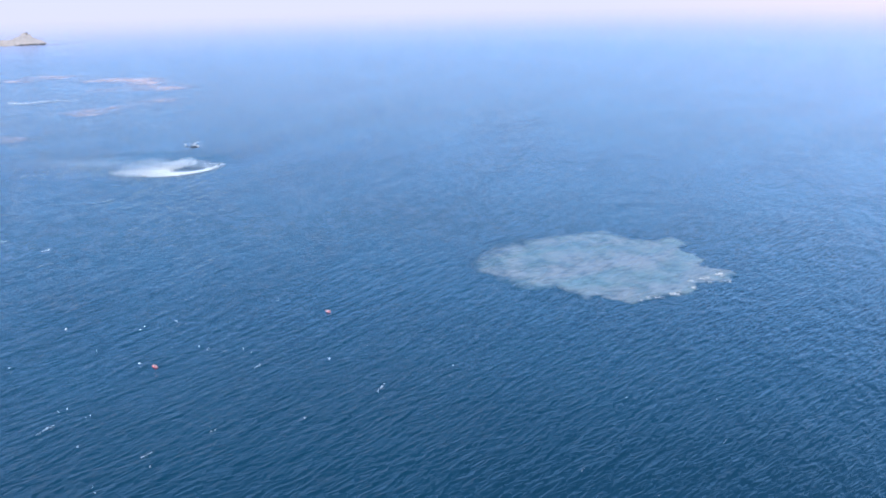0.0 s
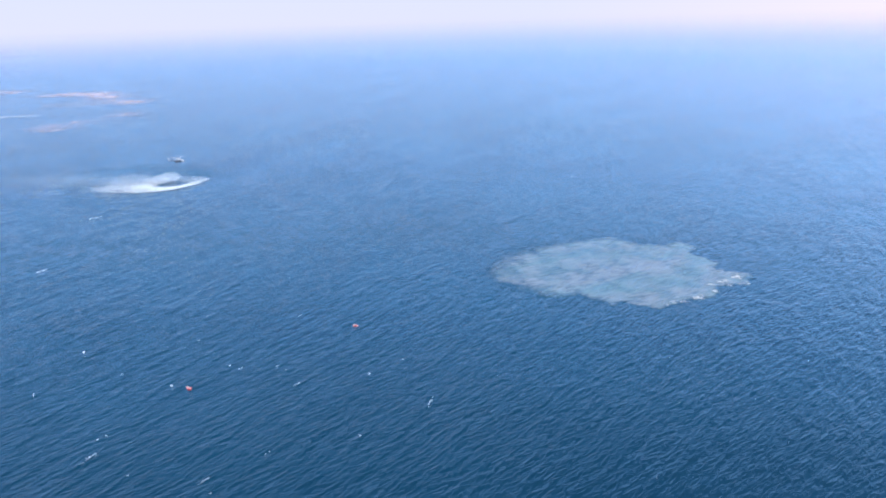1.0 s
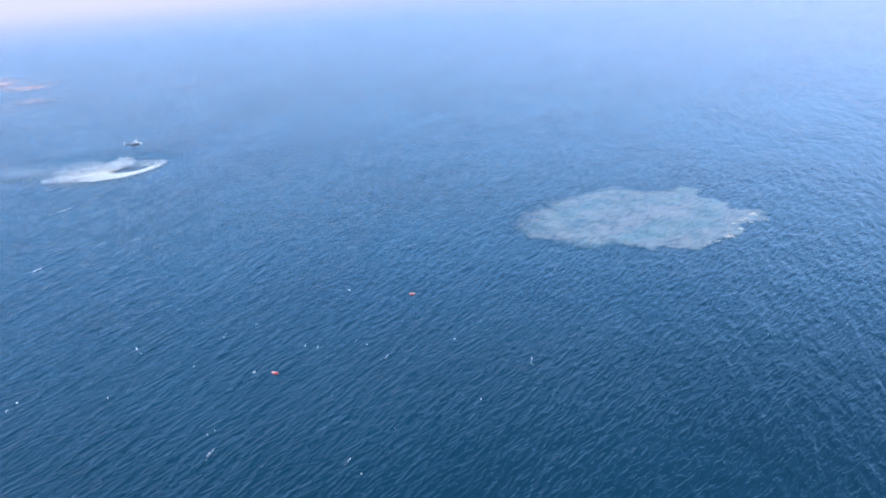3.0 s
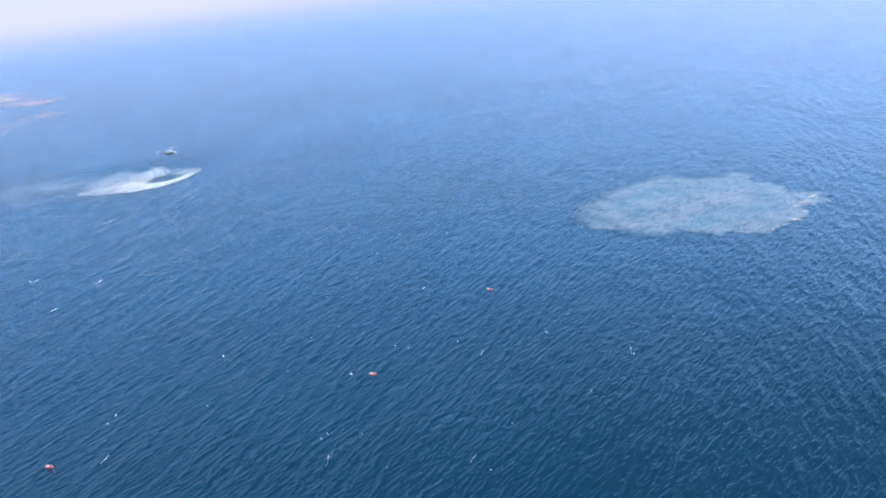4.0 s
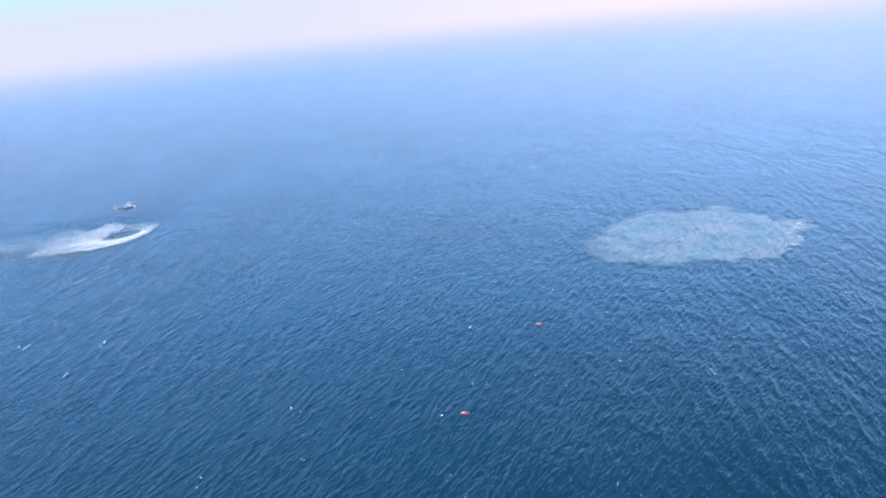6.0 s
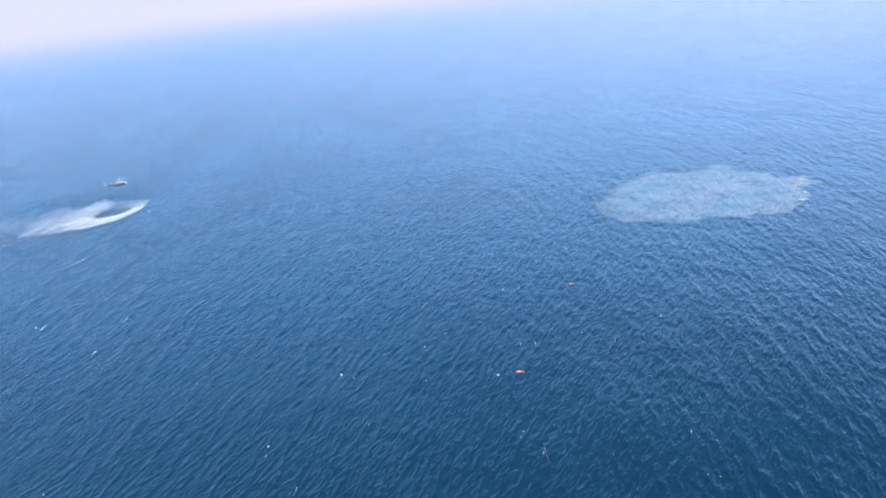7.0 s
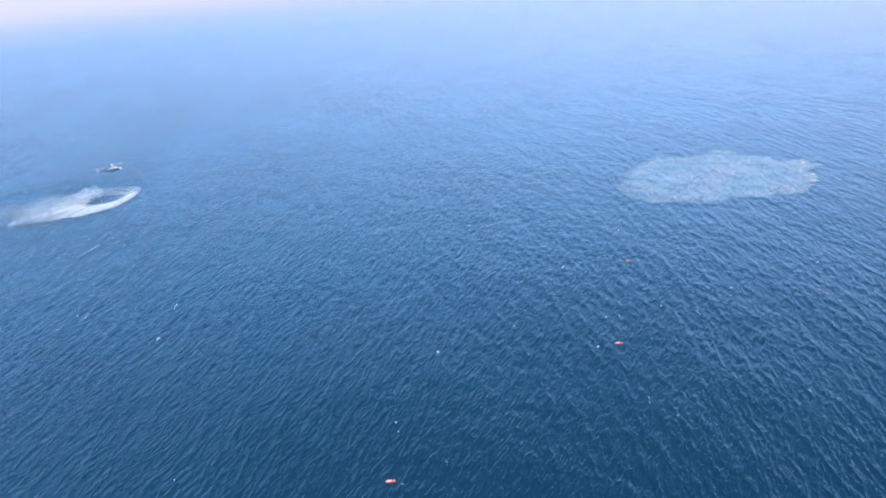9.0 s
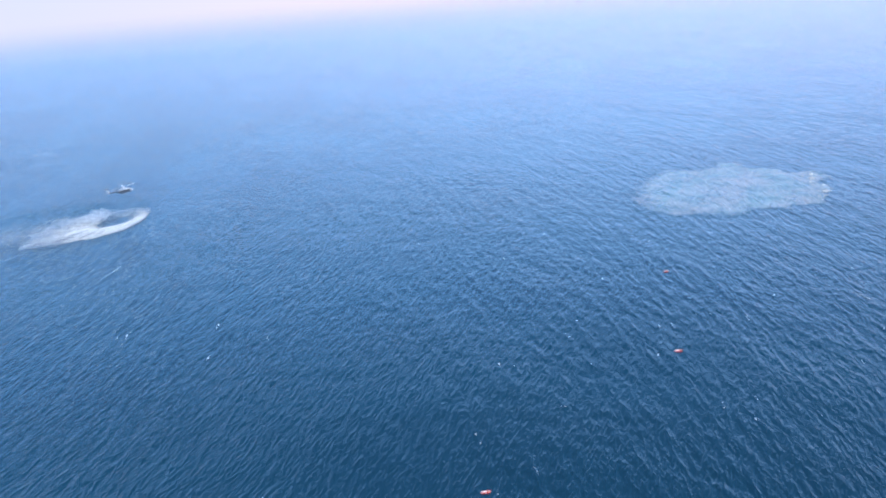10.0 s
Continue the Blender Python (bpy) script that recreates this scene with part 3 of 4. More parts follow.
def build_helicopter():
    thing = tagged(new("helicopter"), "pale grey rescue helicopter hovering low over the sea", "helicopter")
    part("fuselage", loft([(5.35, 0, -0.30, 0.10, 0.10), (5.15, 0, -0.28, 0.42, 0.34), (4.6, 0, -0.20, 0.78, 0.62), (3.7, 0, 0.0, 1.02, 0.92),
                           (2.6, 0, 0.12, 1.12, 1.10), (0.5, 0, 0.15, 1.15, 1.14), (-1.8, 0, 0.16, 1.14, 1.12), (-3.0, 0, 0.28, 0.98, 0.95),
                           (-4.1, 0, 0.50, 0.66, 0.66), (-4.9, 0, 0.62, 0.48, 0.50)], 22, 2.8), BELLY, thing, "darker grey fuselage")
    part("nose_cone", loft([(5.40, 0, -0.30, 0.10, 0.10), (5.18, 0, -0.28, 0.45, 0.37), (4.6, 0, -0.20, 0.81, 0.65), (4.0, 0, -0.08, 0.98, 0.84)], 22, 2.8), HULL, thing, "pale grey nose")
    part("cabin_roof", loft([(3.6, 0, 0.72, 0.80, 0.20), (2.6, 0, 0.86, 1.08, 0.42), (0.5, 0, 0.90, 1.12, 0.46), (-1.8, 0, 0.90, 1.10, 0.44), (-3.2, 0, 0.86, 0.85, 0.38), (-4.4, 0, 0.82, 0.50, 0.34)], 18, 2.6), HULL, thing, "pale grey cabin roof")
    part("tail_boom", loft([(-4.8, 0, 0.62, 0.47, 0.49), (-6.5, 0, 0.72, 0.36, 0.40), (-8.4, 0, 0.84, 0.27, 0.32), (-9.3, 0, 0.92, 0.22, 0.28)], 16, 2.2), BELLY, thing, "dark tail boom")
    fin = part("tail_fin", loft([(0, 0, 0, 0.55, 0.11), (0.9, 0, 0, 0.47, 0.10), (1.9, 0, 0, 0.36, 0.07), (2.15, 0, 0, 0.22, 0.04)], 14, 2.0), HULL, thing)
    fin.data.transform(pose(-9.15, 0, 0.95, 0, 0, 0) @ Matrix(((-0.42, -0.91, 0, 0), (0, 0, 1, 0), (0.91, -0.42, 0, 0), (0, 0, 0, 1))))
    part("stabilizer", moved(blade(1.9, 0.85, 0.65, 0.10, -1.9, 0), pose(-8.5, 0, 0.88, 0, 0, 90)), HULL, thing)
    for s in (-1, 1):
        part("engine_cowling", loft([(1.9, s * 0.55, 1.36, 0.20, 0.18), (1.5, s * 0.55, 1.42, 0.36, 0.34), (0.0, s * 0.52, 1.46, 0.40, 0.38), (-1.8, s * 0.50, 1.40, 0.36, 0.34),
                                     (-2.5, s * 0.58, 1.32, 0.25, 0.22)], 14, 2.4), HULL, thing)
        part("exhaust", rod((-2.3, s * 0.62, 1.34), (-2.9, s * 0.92, 1.40), 0.20, 0.17, 14), METAL, thing, "dull metal exhaust")
        part("windscreen", moved(loft([(0, 0, 0, 0.34, 0.03), (0.75, 0, 0, 0.30, 0.03)], 10, 5), pose(3.72, s * 0.42, 0.83, 0, 36, 0)), GLASS_DARK, thing, "dark tinted windscreen")
        part("cockpit_window", box(1.05, 0.05, 0.62, (3.25, s * 1.085, 0.42), (0, 0, s * -4), 0.02), GLASS_DARK, thing, "dark tinted side window")
        door = part("cabin_door", box(1.75, 0.06, 1.55, (0.75, s * 1.165, 0.0), (0, 0, 0), 0.025), BELLY, thing)
        part("door_window", box(1.25, 0.04, 0.55, (0.75, s * 1.205, 0.46), (0, 0, 0), 0.015), GLASS_DARK, door, "dark tinted window")
        for x in (-0.75, -1.6):
            part("cabin_window", box(0.55, 0.05, 0.5, (x, s * 1.155, 0.46), (0, 0, 0), 0.02), GLASS_DARK, thing, "dark tinted window")
        part("sponson", loft([(0.2, s * 1.25, -0.62, 0.08, 0.06), (-0.3, s * 1.35, -0.62, 0.34, 0.26), (-1.6, s * 1.38, -0.62, 0.38, 0.28), (-2.4, s * 1.25, -0.55, 0.08, 0.06)], 12), BELLY, thing)
        w = part("wheel", rod((-1.2, s * 1.30, -1.22), (-1.2, s * 1.52, -1.22), 0.34, 0.34, 20), RUBBER, thing)
        part("rim", rod((-1.2, s * 1.51, -1.22), (-1.2, s * 1.545, -1.22), 0.18, 0.16, 16), METAL, w)
        part("strut", rod((-1.2, s * 1.40, -0.7), (-1.2, s * 1.40, -1.22), 0.07), METAL, thing)
    w = part("wheel", rod((3.35, -0.10, -1.25), (3.35, 0.10, -1.25), 0.27, 0.27, 18), RUBBER, thing)
    part("strut", rod((3.35, 0, -0.7), (3.35, 0, -1.25), 0.06), METAL, thing)
    part("hoist", rod((1.55, -0.62, 1.62), (1.55, -1.62, 1.72), 0.11, 0.09, 12), METAL, thing)
    part("gearbox_fairing", loft([(1.3, 0, 1.40, 0.18, 0.12), (0.8, 0, 1.55, 0.42, 0.38), (-0.6, 0, 1.60, 0.46, 0.42), (-2.6, 0, 1.25, 0.30, 0.30), (-3.4, 0, 1.05, 0.12, 0.12)], 16), HULL, thing)
    mast = part("rotor_mast", rod((0.1, 0, 1.8), (0.1, 0, 2.55), 0.16, 0.12, 14), METAL, thing)
    hub = part("rotor_hub", loft([(-0.48, 0, 0, 0.10, 0.07), (-0.3, 0, 0, 0.38, 0.13), (0.3, 0, 0, 0.38, 0.13), (0.48, 0, 0, 0.10, 0.07)], 14), METAL, thing)
    hub.data.transform(pose(0.1, 0, 2.52))
    for k in range(4):
        bm = blade(7.3, 0.80, 0.74, 0.12, 0.35, 7, 0.0)
        moved(bm, pose(0.1, 0, 2.55, 0, -3.2, 18 + 90 * k))
        part("rotor_blade", bm, BLADE, thing)
    part("tail_rotor_hub", rod((-9.95, 0.12, 2.55), (-9.95, 0.42, 2.55), 0.13, 0.10, 12), METAL, thing)
    for k in range(4):
        bm = blade(1.45, 0.24, 0.22, 0.05, 0.1, 4)
        moved(bm, pose(-9.95, 0.36, 2.55, 90, 25 + 90 * k, 0))
        part("tail_rotor_blade", bm, BLADE, thing)
    thing.matrix_world = pose(-196.6, 619.5, 19.2) @ pose(0, 0, 0, 0, 0, 90 - 120) @ pose(0, 0, 0, 0, -9, 0)
    return thing


build_helicopter()

# ------------------------------------------------------------------ life rafts
TUBE = solid("orange_rubber", (0.66, 0.040, 0.022), (0.55, 0.032, 0.02), 0.42, 0, 0.5, 0.004)
# pale orange cloth, with the sun's brightness on the raft tops put in
CANOPY = solid("sunlit_canopy_cloth", (0.92, 0.76, 0.72), (0.88, 0.56, 0.48), 0.6, 0, 0.7, 0.01)
FLOOR = solid("black_raft_floor", (0.03, 0.03, 0.035), (0.045, 0.04, 0.04), 0.7, 0, 0.3)
ROPE = solid("white_rope", (0.75, 0.74, 0.70), (0.6, 0.58, 0.55), 0.8, 0, 0.05)


def build_raft():
    thing = tagged(new("life_raft"), "orange inflatable life raft with a pale canopy, afloat", "life raft", "life rafts on the sea")
    part("lower_tube", tube_ring(1.62, 0.66, 0.06, 0.22, 40, 12, 2.3), TUBE, thing)
    part("upper_tube", tube_ring(1.58, 0.64, 0.34, 0.19, 40, 12, 2.3), TUBE, thing)
    bm = bmesh.new()
    bmesh.ops.create_circle(bm, cap_ends=True, segments=36, radius=1.0)
    bmesh.ops.scale(bm, vec=(1.55, 0.60, 1), verts=bm.verts[:])
    bmesh.ops.translate(bm, vec=(0, 0, 0.12), verts=bm.verts[:])
    part("raft_floor", bm, FLOOR, thing, "black rubber floor")
    # the canopy is a low tent over the longer end
    bm = bmesh.new()
    rings = []
    for i in range(11):
        u = i / 10
        x = -1.62 + 2.15 * u
        hw = 0.50 * min(1.0, math.sqrt(max(0.0, 1 - (min(x, 0) / 1.66) ** 2)) + 0.12)
        top = 0.42 * math.sin(math.pi * (0.10 + 0.62 * u)) * (1.0 if u < 0.75 else 1 - 0.25 * (u - 0.75))
        ring = []
        for k in range(13):
            a = math.pi * k / 12
            sag = 1 - 0.05 * (1 - math.cos(4 * math.pi * u)) * math.sin(a)
            ring.append(bm.verts.new((x, hw * math.cos(a), 0.47 + top * sag * math.sin(a) ** 0.8)))
        rings.append(ring)
    for r0, r1 in zip(rings, rings[1:]):
        for k in range(12):
            bm.faces.new((r0[k], r0[k + 1], r1[k + 1], r1[k]))
    bmesh.ops.recalc_face_normals(bm, faces=bm.faces[:])
    bmesh.ops.solidify(bm, geom=bm.faces[:], thickness=0.025)
    part("canopy", bm, CANOPY, thing, "pale orange canopy")
    # inflated arch at the open side
    bm = bmesh.new()
    rings = []
    for k in range(17):
        a = math.pi * k / 16
        cy, cz = 0.62 * math.cos(a), 0.44 + 0.46 * math.sin(a)
        rings.append([bm.verts.new((0.55 + 0.09 * math.cos(b), cy + 0.09 * math.sin(b) * math.cos(a), cz + 0.09 * math.sin(b) * math.sin(a))) for b in (2 * math.pi * j / 8 for j in range(8))])
    for r0, r1 in zip(rings, rings[1:]):
        for j in range(8):
            bm.faces.new((r0[j], r0[(j + 1) % 8], r1[(j + 1) % 8], r1[j]))
    bmesh.ops.recalc_face_normals(bm, faces=bm.faces[:])
    part("arch_tube", bm, TUBE, thing)
    part("bow_cover", moved(loft([(0, 0, 0, 0.44, 0.05), (0.18, 0, 0.05, 0.42, 0.09), (0.42, 0, 0.04, 0.32, 0.08), (0.52, 0, 0.0, 0.18, 0.03)], 14), pose(1.02, 0, 0.50)), CANOPY, thing, "pale bow cover")
    part("lifeline", tube_ring(1.83, 0.87, 0.22, 0.018, 40, 6, 2.3), ROPE, thing, "white grab rope")
    part("boarding_step", box(0.42, 0.62, 0.06, (1.98, 0, 0.10), (0, 12, 0), 0.02), FLOOR, thing)
    return thing


raft = build_raft()
raft.matrix_world = pose(-109.7, 269.3, 0.0, 2, -1, 90 - 128) @ Matrix.Diagonal((0.77, 0.70, 0.62, 1))
for x, y, az, sc in ((-52.3, 320.2, 118, 0.66), (-210.1, 253.9, 116, 0.76)):
    o = copy_thing(raft, pose(x, y, 0.0, -2, 2, 90 - az))
    o.scale = (sc, 0.92 * sc, 0.8 * sc)
for o in [k for k in bpy.data.objects if k.name.startswith("life_raft")]:
    p = o.matrix_basis.translation
    o.location.z = float(sea_height(np.array([p.x]), np.array([p.y]), np.array([1.0]))[0]) + 0.02

# ------------------------------------------------------------------ white specks near the rafts, built as made-up floats
FLOAT = solid("speck_white", (0.80, 0.81, 0.82), (0.70, 0.72, 0.74), 0.4, 0, 0.4)
FLOAT_BAND = solid("grey_band", (0.25, 0.26, 0.28), (0.2, 0.2, 0.22), 0.5, 0, 0.3)


def build_float():
    thing = tagged(new("float"), "small white speck on the waves, built as a float", "float", "white floats")
    part("float_body", loft([(-0.52, 0, 0.14, 0.06, 0.06), (-0.44, 0, 0.14, 0.22, 0.20), (-0.2, 0, 0.15, 0.30, 0.26), (0.2, 0, 0.15, 0.30, 0.26), (0.44, 0, 0.14, 0.22, 0.20), (0.52, 0, 0.14, 0.06, 0.06)], 14, 2.2), FLOAT, thing)
    part("band", loft([(-0.06, 0, 0.15, 0.315, 0.275), (0.06, 0, 0.15, 0.315, 0.275)], 14, 2.2), FLOAT_BAND, thing, "grey band")
    part("lug", rod((0.50, 0, 0.15), (0.68, 0, 0.13), 0.06, 0.04, 8), FLOAT_BAND, thing)
    return thing


buoy = build_float()
FLOATS = [(-194.2, 277.8, 40, 1.1), (-116.6, 272.4, 20, 1.4), (-208.2, 251.0, 140, 0.75), (-159.8, 307.0, 95, 1.5)]
for i, (x, y, turn, sc) in enumerate(FLOATS):
    z = float(sea_height(np.array([x]), np.array([y]), np.array([1.0]))[0])
    o = buoy if i == 0 else copy_thing(buoy, pose(0, 0, 0))
    o.matrix_basis = pose(x, y, z - 0.05, 4, -3, turn) @ Matrix.Diagonal((0.55 * sc, 0.55 * sc, 0.55 * sc, 1))

# ------------------------------------------------------------------ island on the horizon
# sandy rock tone, lightened to take in the haze before the islet
ROCK = solid("hazed_sandy_rock", (0.48, 0.40, 0.35), (0.36, 0.31, 0.27), 0.9, 0, 30.0, 1.5)
DARK_ROCK = solid("wet_dark_rock", (0.07, 0.065, 0.06), (0.12, 0.11, 0.10), 0.7, 0, 8.0, 0.5)
WALL = solid("grey_masonry", (0.20, 0.18, 0.16), (0.28, 0.25, 0.22), 0.8, 0, 2.0)


def build_island():
    thing = tagged(new("island"), "sandy rocky islet with a low peak, far out at sea", "island")
    # frame: u runs along the shore, v away from the camera
    ux, uy = math.cos(radians(27)), math.sin(radians(27))
    ox, oy = -1316.0, 2620.0

    def height(u, v):
        ridge = 33 * np.exp(-(((u + 3) / 30) ** 2)) * 0.82 + 15 * smoothstep(30, -60, u) * smoothstep(-420, -260, u)
        ridge = ridge + 6 * np.exp(-((u - 45) / 30) ** 2)
        ridge = ridge + 18 * np.exp(-(((u + 190) / 70) ** 2))
        width = 52 + 20 * smoothstep(40, -120, u)
        prof = np.clip(1 - (np.abs(v - 30) / width) ** 1.5, -0.2, 1)
        ends = smoothstep(62, 36, u) * smoothstep(-460, -380, u)
        rough = 1 + 0.35 * fractal(u / 26, v / 26, 81, 5)
        return ridge * prof * rough * ends - 1.5 + 2.5 * fractal(u / 9, v / 9, 91, 3) * ends

    U, V = np.meshgrid(np.arange(-470, 110, 3.0), np.arange(-60, 126, 3.0))
    H = height(U, V)
    X, Y = ox + U * ux - V * uy, oy + U * uy + V * ux
    n, c = X.shape
    i, j = np.meshgrid(np.arange(n - 1), np.arange(c - 1), indexing="ij")
    quads = np.stack([i * c + j, i * c + j + 1, (i + 1) * c + j + 1, (i + 1) * c + j], -1).reshape(-1, 4)
    verts = np.stack([X, Y, np.maximum(H, -2.0)], -1).reshape(-1, 3)
    quads = quads[verts[quads, 2].max(1) > -0.5]
    sheet("hill", verts, quads, ROCK, thing)
    # low dark rocks along the waterline
    rng = np.random.RandomState(4)
    for k in range(16):
        u = rng.uniform(-40, 42)
        v = -28 + rng.uniform(-6, 6) + max(0, u - 40) * 0.5
        r = rng.uniform(2.0, 5.5)
        bm = bmesh.new()
        bmesh.ops.create_icosphere(bm, subdivisions=2, radius=1.0)
        for w in bm.verts:
            f = 1 + 0.35 * noise.noise(w.co * 1.7 + Vector((k, 0, 0)))
            w.co = Vector((w.co.x * r * 1.7 * f, w.co.y * r * f, w.co.z * r * 0.55 * f))
        moved(bm, pose(ox + u * ux - v * uy, oy + u * uy + v * ux, 0.6, 0, 0, 27 + rng.uniform(-20, 20)))
        part("shore_rock", bm, DARK_ROCK, thing, "dark wet rock", smooth=False)
    top = float(height(np.array([-3.0]), np.array([30.0]))[0])
    tx, ty = ox - 3 * ux - 30 * uy, oy - 3 * uy + 30 * ux
    tower = part("tower", rod((tx, ty, top - 3), (tx, ty, top + 4.5), 3.4, 2.8, 12), WALL, thing, "small grey lookout tower")
    part("tower_roof", rod((tx, ty, top + 4.5), (tx, ty, top + 6.3), 3.3, 0.6, 12), DARK_ROCK, tower)

    def surf(x, y):
        u = (x - ox) * ux + (y - oy) * uy
        v = -(x - ox) * uy + (y - oy) * ux
        h = height(u, v)
        near = smoothstep(-9, -1.0, h) * smoothstep(2.5, 0.5, h)
        tip = np.exp(-((u - 66) / 16) ** 2 - ((v - 6) / 9) ** 2)
        return np.clip(0.5 * near + 0.9 * tip, 0, 1) * np.clip(0.6 + fractal(x / 9, y / 9, 95, 3), 0, 1)

    v, q, c = float_grid(ox - 130, ox + 150, oy - 80, oy + 150, 3.0, 0.6, surf)
    sheet("surf", v, q, FOAM, thing, "white surf", cover=c)


build_island()

# ------------------------------------------------------------------ orange streaks far off
STREAKS = [([(-748, 1366), (-730, 1408), (-717, 1452), (-663, 1421)], 21, 0.85),
           ([(-616, 1339), (-597, 1370), (-568, 1382), (-521, 1372), (-485, 1329), (-445, 1248), (-416, 1227), (-380, 1198)], 17, 1.0),
           ([(-546, 1208), (-509, 1223), (-463, 1214)], 13, 0.5),
           ([(-381, 1118), (-378, 1076), (-391, 1028), (-419, 1017), (-434, 1014)], 12, 0.5),
           ([(-447, 953), (-439, 970), (-416, 953)], 15, 0.8),
           ([(-430, 766), (-427, 781), (-419, 789)], 17, 0.55)]


def build_streak(line, width, full):
    xs, ys = [p[0] for p in line], [p[1] for p in line]

    def field(x, y):
        d, u = along(x + 12 * fractal(x / 60, y / 60, 5, 4), y + 20 * fractal(x / 45, y / 60, 6, 4), line)
        ends = smoothstep(0, 0.14, u) * smoothstep(1.0, 0.9, u)
        wispy = np.clip(0.62 + 0.9 * fractal(x / 55, y / 30, 7, 4), 0.05, 1)
        return full * ends * wispy * (0.75 * smoothstep(1.5 * width, 0.0, d) + 0.35 * smoothstep(0.3 * width, 0, d))

    v, q, c = float_grid(min(xs) - 1.6 * width - 14, max(xs) + 1.6 * width + 14, min(ys) - 1.6 * width - 14, max(ys) + 1.6 * width + 14, 3.5, 0.38, field, 0.2)
    ob = sheet("orange_streak", v, q, SLICK, cover=c)
    tagged(ob, "pale orange drifting streak on the water surface", "sea slick", "orange streaks on the sea")


for line, width, full in STREAKS:
    build_streak(line, 2.3 * width, full)


def build_wake():
    thing = tagged(new("wake"), "long white wake of foam across the water", "wake")
    line = [(-586, 1082), (-562, 1073), (-545, 1093), (-522, 1100), (-500, 1103)]

    def field(x, y):
        d, u = along(x, y + 2 * fractal(x / 12, y / 12, 15, 3), line)
        w = (4.4 - 3.2 * u) * (0.75 + 0.5 * fractal(x / 7, y / 7, 17, 3))
        return smoothstep(w, 0.25 * w, d) * (1 - 0.75 * smoothstep(0.5, 1.0, u)) * smoothstep(0.0, 0.12, u)

    v, q, c = float_grid(-598, -488, 1061, 1115, 1.5, 0.4, field, 0.2)
    sheet("foam_sheet", v, q, WAKE, thing, cover=c)
    rng = np.random.RandomState(19)
    n = 2600
    u = rng.uniform(0, 1, n) ** 1.4
    px = -586 + 86 * u
    py = np.interp(px, [p[0] for p in line], [p[1] for p in line]) + rng.normal(0, 2.0, n)
    pz = np.abs(rng.normal(0, 1, n)) * (3.0 - 2.8 * u) * 0.45 + 0.2
    tetra = np.array([(1, 1, 1), (1, -1, -1), (-1, 1, -1), (-1, -1, 1)]) * 0.58
    size = rng.uniform(0.06, 0.15, n)
    verts = (np.stack([px, py, pz], -1)[:, None, :] + tetra[None] * size[:, None, None]).reshape(-1, 3)
    faces = ((np.arange(n) * 4)[:, None, None] + np.array([(0, 1, 2), (0, 3, 1), (0, 2, 3), (1, 3, 2)])[None]).reshape(-1, 3)
    tagged(sheet("spray", verts, faces, DROPS, thing, tris=True, smooth=False), "fine white spray", kind="stuff")


build_wake()

# ------------------------------------------------------------------ small breaking crests all over the sea
CRESTFOAM = solid("crest_foam", (0.76, 0.82, 0.86), (0.52, 0.61, 0.68), 0.7, 0, 0.8)


# where foam flecks lie
FLECKS = [(-219, 519), (-77, 334), (-78, 281), (-119, 232), (2, 265), (86, 237), (-102, 437), (-127, 304), (-93, 283), (-33, 284), (-27, 352), (58, 239),
          (55, 184), (38, 197), (115, 264), (-139, 285), (-164, 270), (-114, 312), (-94, 285), (-81, 284), (-44, 272), (-156, 301), (-76, 222), (-71, 409),
          (-212, 389), (-47, 274), (-25, 250), (-97, 286), (-232, 528), (-51, 399), (-130, 236), (-100, 191), (-131, 227), (-90, 210), (-114, 214),
          (-254, 437), (-88, 202.6), (-128, 238), (-47, 229), (-193, 251), (-218, 417), (-236, 391), (-255, 293), (-196, 273), (-268, 610), (-301, 613), (-332, 614), (-173, 632)]
# longer lines of foam that stay on the water: middle, length, way
FOAM_BELTS = [(-183, 935, 16, 100), (-230.5, 527, 15, 46)]


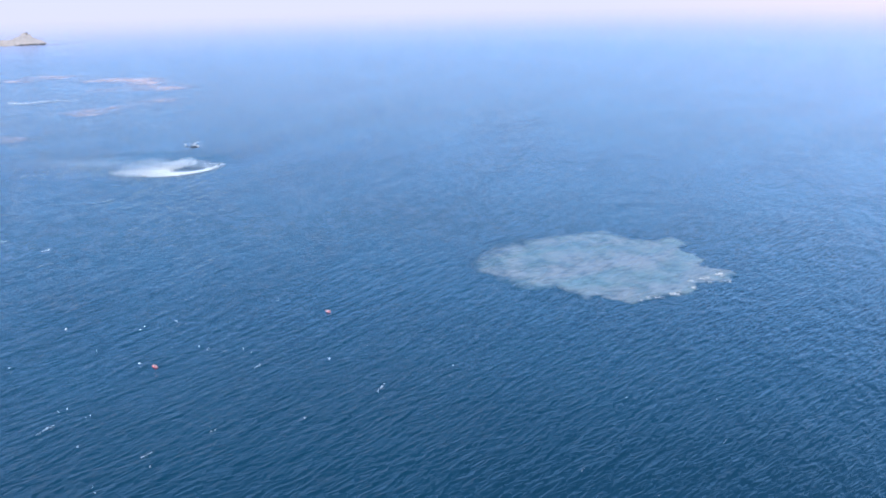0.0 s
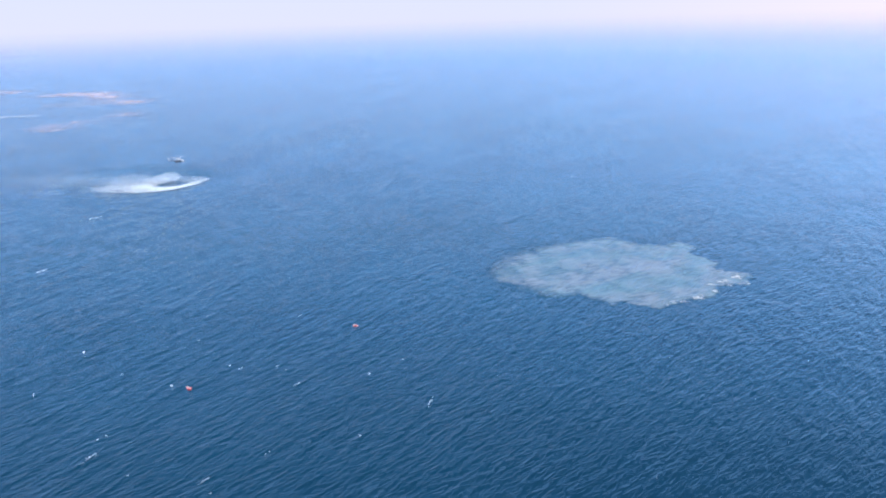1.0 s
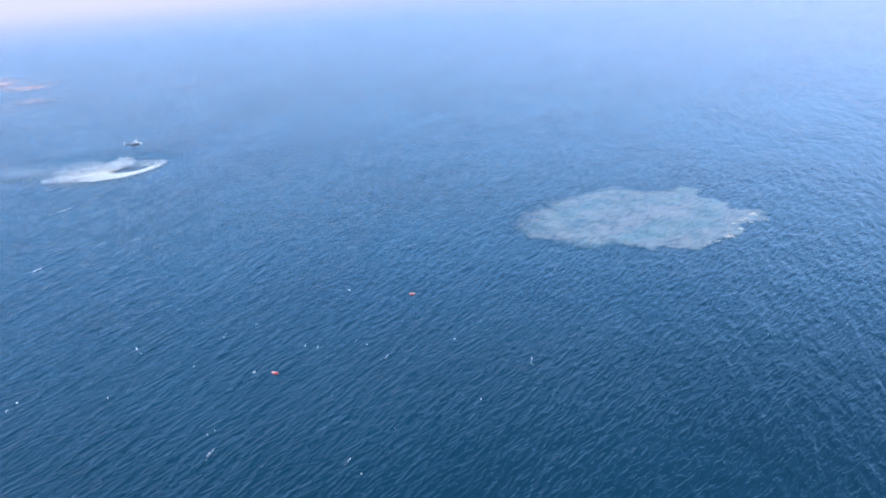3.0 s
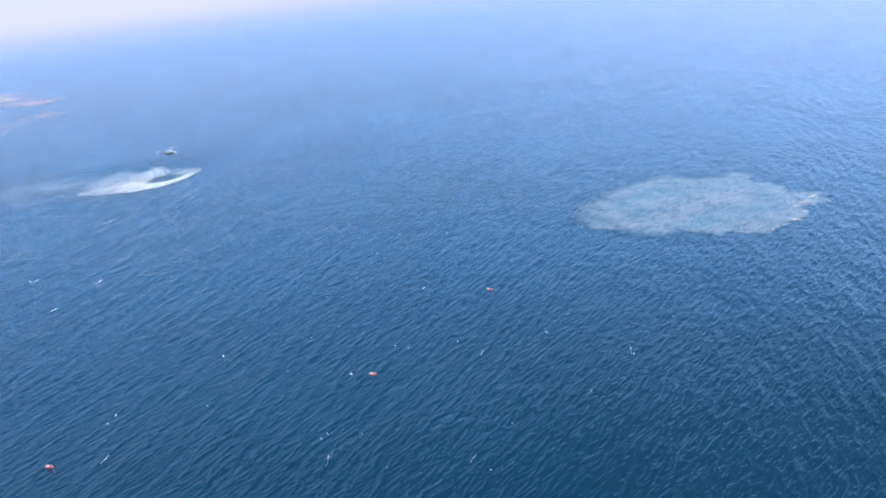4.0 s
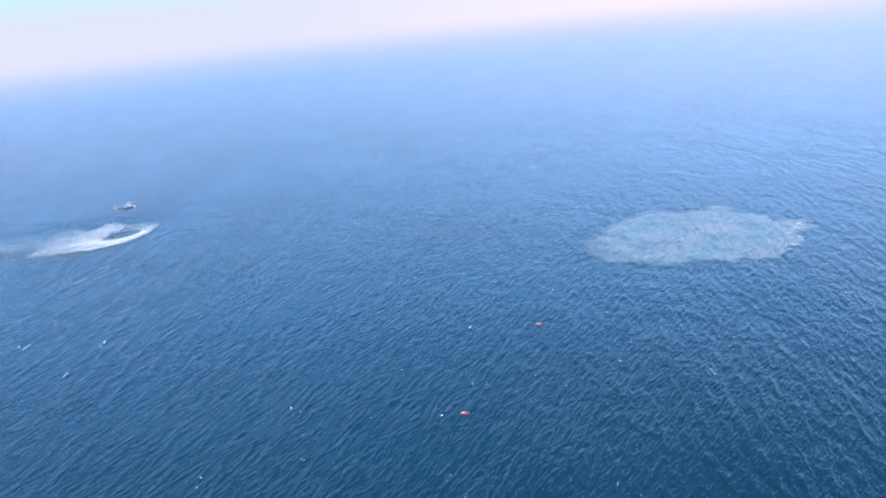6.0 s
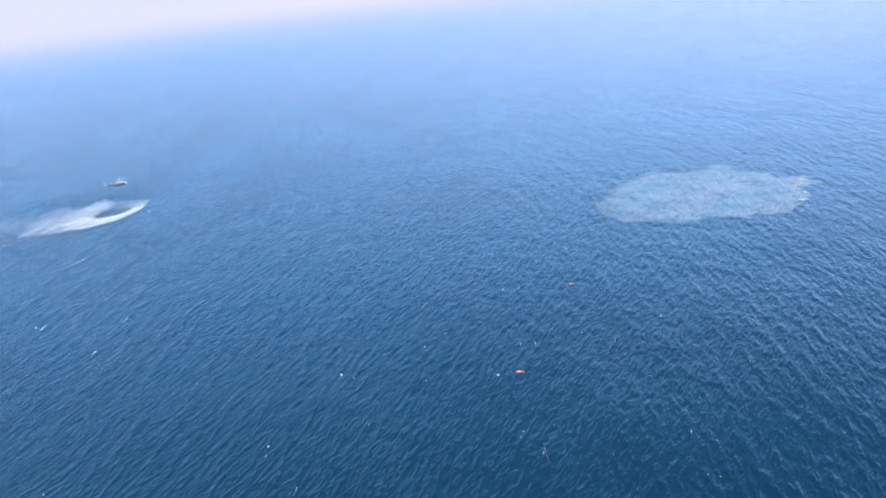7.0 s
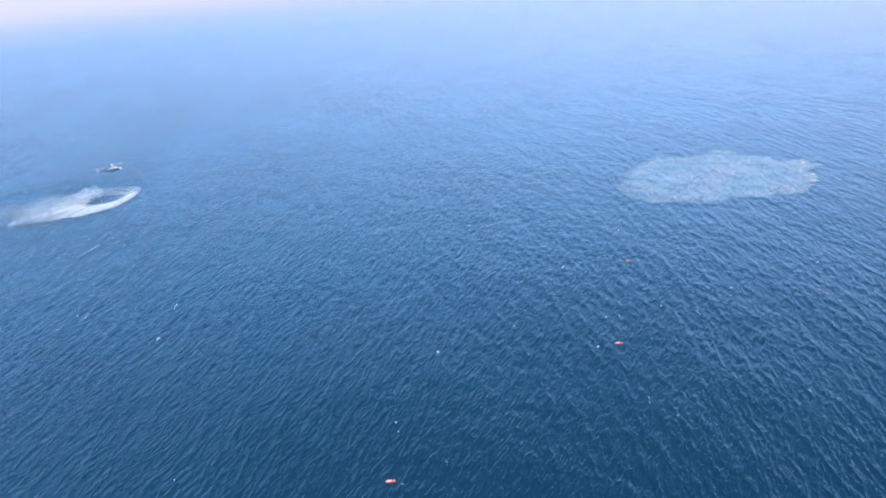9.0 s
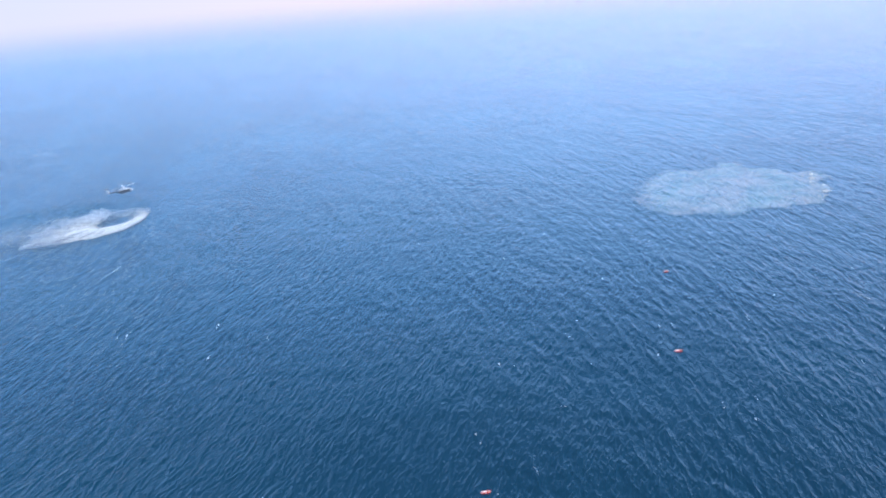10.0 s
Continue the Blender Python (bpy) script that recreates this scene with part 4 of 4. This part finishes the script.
def build_whitecaps():
    rng = np.random.RandomState(77)
    verts, quads = [], []

    def streak(cx, cy, ln, wd, ragged):
        """A strip of foam that lies along a crest, thick at its head and torn."""
        rad = math.hypot(cx - CX, cy - CY)
        cell = max(0.8, rad * 0.0017)
        # settle on the nearest crest, up along the wave's way
        tx = cx + np.linspace(-1.6, 1.6, 17) * math.sin(radians(CREST + 90))
        ty = cy + np.linspace(-1.6, 1.6, 17) * math.cos(radians(CREST + 90))
        k = int(np.argmax(sea_height(tx, ty, np.full(17, cell))))
        cx, cy = tx[k], ty[k]
        a = radians(CREST + rng.normal(-4, 9))
        n = 9 if ln < 2 else 21
        u = np.linspace(-0.5, 0.5, n)
        bend = rng.normal(0, 0.25)
        mx = cx + ln * u * math.sin(a) + bend * u * u * ln * math.cos(a)
        my = cy + ln * u * math.cos(a) - bend * u * u * ln * math.sin(a)
        # each point of a long strip climbs to the crest beside it
        if ln > 2:
            off = np.linspace(-0.9, 0.9, 13)
            hx, hy = mx[:, None] + off * math.cos(a), my[:, None] - off * math.sin(a)
            best = off[np.argmax(sea_height(hx, hy, np.full(hx.shape, cell)) - 0.04 * off ** 2, axis=1)]
            best = np.convolve(np.pad(best, 2, mode="edge"), np.ones(5) / 5, "valid")
            mx, my = mx + best * math.cos(a), my - best * math.sin(a)
        w = wd * (1 - (2 * np.abs(u)) ** 2.2) * np.clip(rng.uniform(-ragged, 1.25, n), 0.02, 2) + 0.012
        if ln > 2:
            w *= 0.35 + 1.3 * smoothstep(0.1, 0.5, u * rng.choice((-1, 1)))
        px = np.concatenate([mx + w * math.cos(a), mx, mx - w * math.cos(a) * 0.7])
        py = np.concatenate([my - w * math.sin(a), my, my + w * math.sin(a) * 0.7])
        pz = sea_height(px, py, np.full(len(px), cell)) + np.concatenate([np.full(n, 0.05), 0.10 + 0.10 * w / wd, np.full(n, 0.04)])
        b = sum(len(v) for v in verts)
        verts.append(np.stack([px, py, pz], -1))
        for r in range(2):
            for q in range(n - 1):
                quads.append((b + r * n + q, b + r * n + q + 1, b + (r + 1) * n + q + 1, b + (r + 1) * n + q))

    for i, (x, y) in enumerate(FLECKS):
        big = 1.0 if i > 24 else 0.62
        streak(x, y, big * rng.uniform(0.5, 1.0), big * rng.uniform(0.16, 0.26), 0.1)
        for k in range(rng.randint(0, 2)):
            streak(x + rng.normal(0, 1.1), y + rng.normal(0, 1.6), rng.uniform(0.25, 0.6), rng.uniform(0.07, 0.14), 0.3)
        if i > 24 and rng.uniform() < 0.3:
            streak(x + rng.normal(0, 0.5), y - rng.uniform(0.5, 2.5), rng.uniform(3.0, 7.0), rng.uniform(0.05, 0.10), 0.5)
    for x, y, ln, way in FOAM_BELTS:
        for k in range(int(ln * 1.1)):
            u = rng.normal(0, 0.27)
            streak(x + ln * u * math.sin(radians(way)) + rng.normal(0, 0.5), y + ln * u * math.cos(radians(way)) + rng.normal(0, 0.5),
                   rng.uniform(0.5, 1.4), rng.uniform(0.06, 0.16) * (1 if y < 900 else 3), 0.3)
    count = 0
    while count < 30:
        az, rad = radians(rng.uniform(-34, 70)), 300 + 620 * rng.uniform(0, 1) ** 1.2
        cx, cy = CX + rad * math.sin(az), CY + rad * math.cos(az)
        if fractal(np.array([cx / 60]), np.array([cy / 60]), 13, 2)[0] < -0.05:
            continue
        # more of them to the east and close by, to suit the camera's view
        if rng.uniform() > 0.05 + 0.95 * float(smoothstep(-300, 20, np.array([cx - 0.5 * (cy - 260)]))[0]):
            continue
        if rng.uniform() < 0.2:
            streak(cx, cy, rng.uniform(2.5, 7.0), rng.uniform(0.04, 0.09), 0.6)
        else:
            streak(cx, cy, rng.uniform(0.3, 0.9), rng.uniform(0.06, 0.15), 0.35)
        count += 1
    ob = sheet("whitecap_foam", np.vstack(verts), np.array(quads)[:, ::-1], CRESTFOAM)
    tagged(ob, "scattered small white breaking crests on the sea", "whitecaps", kind="stuff")


build_whitecaps()
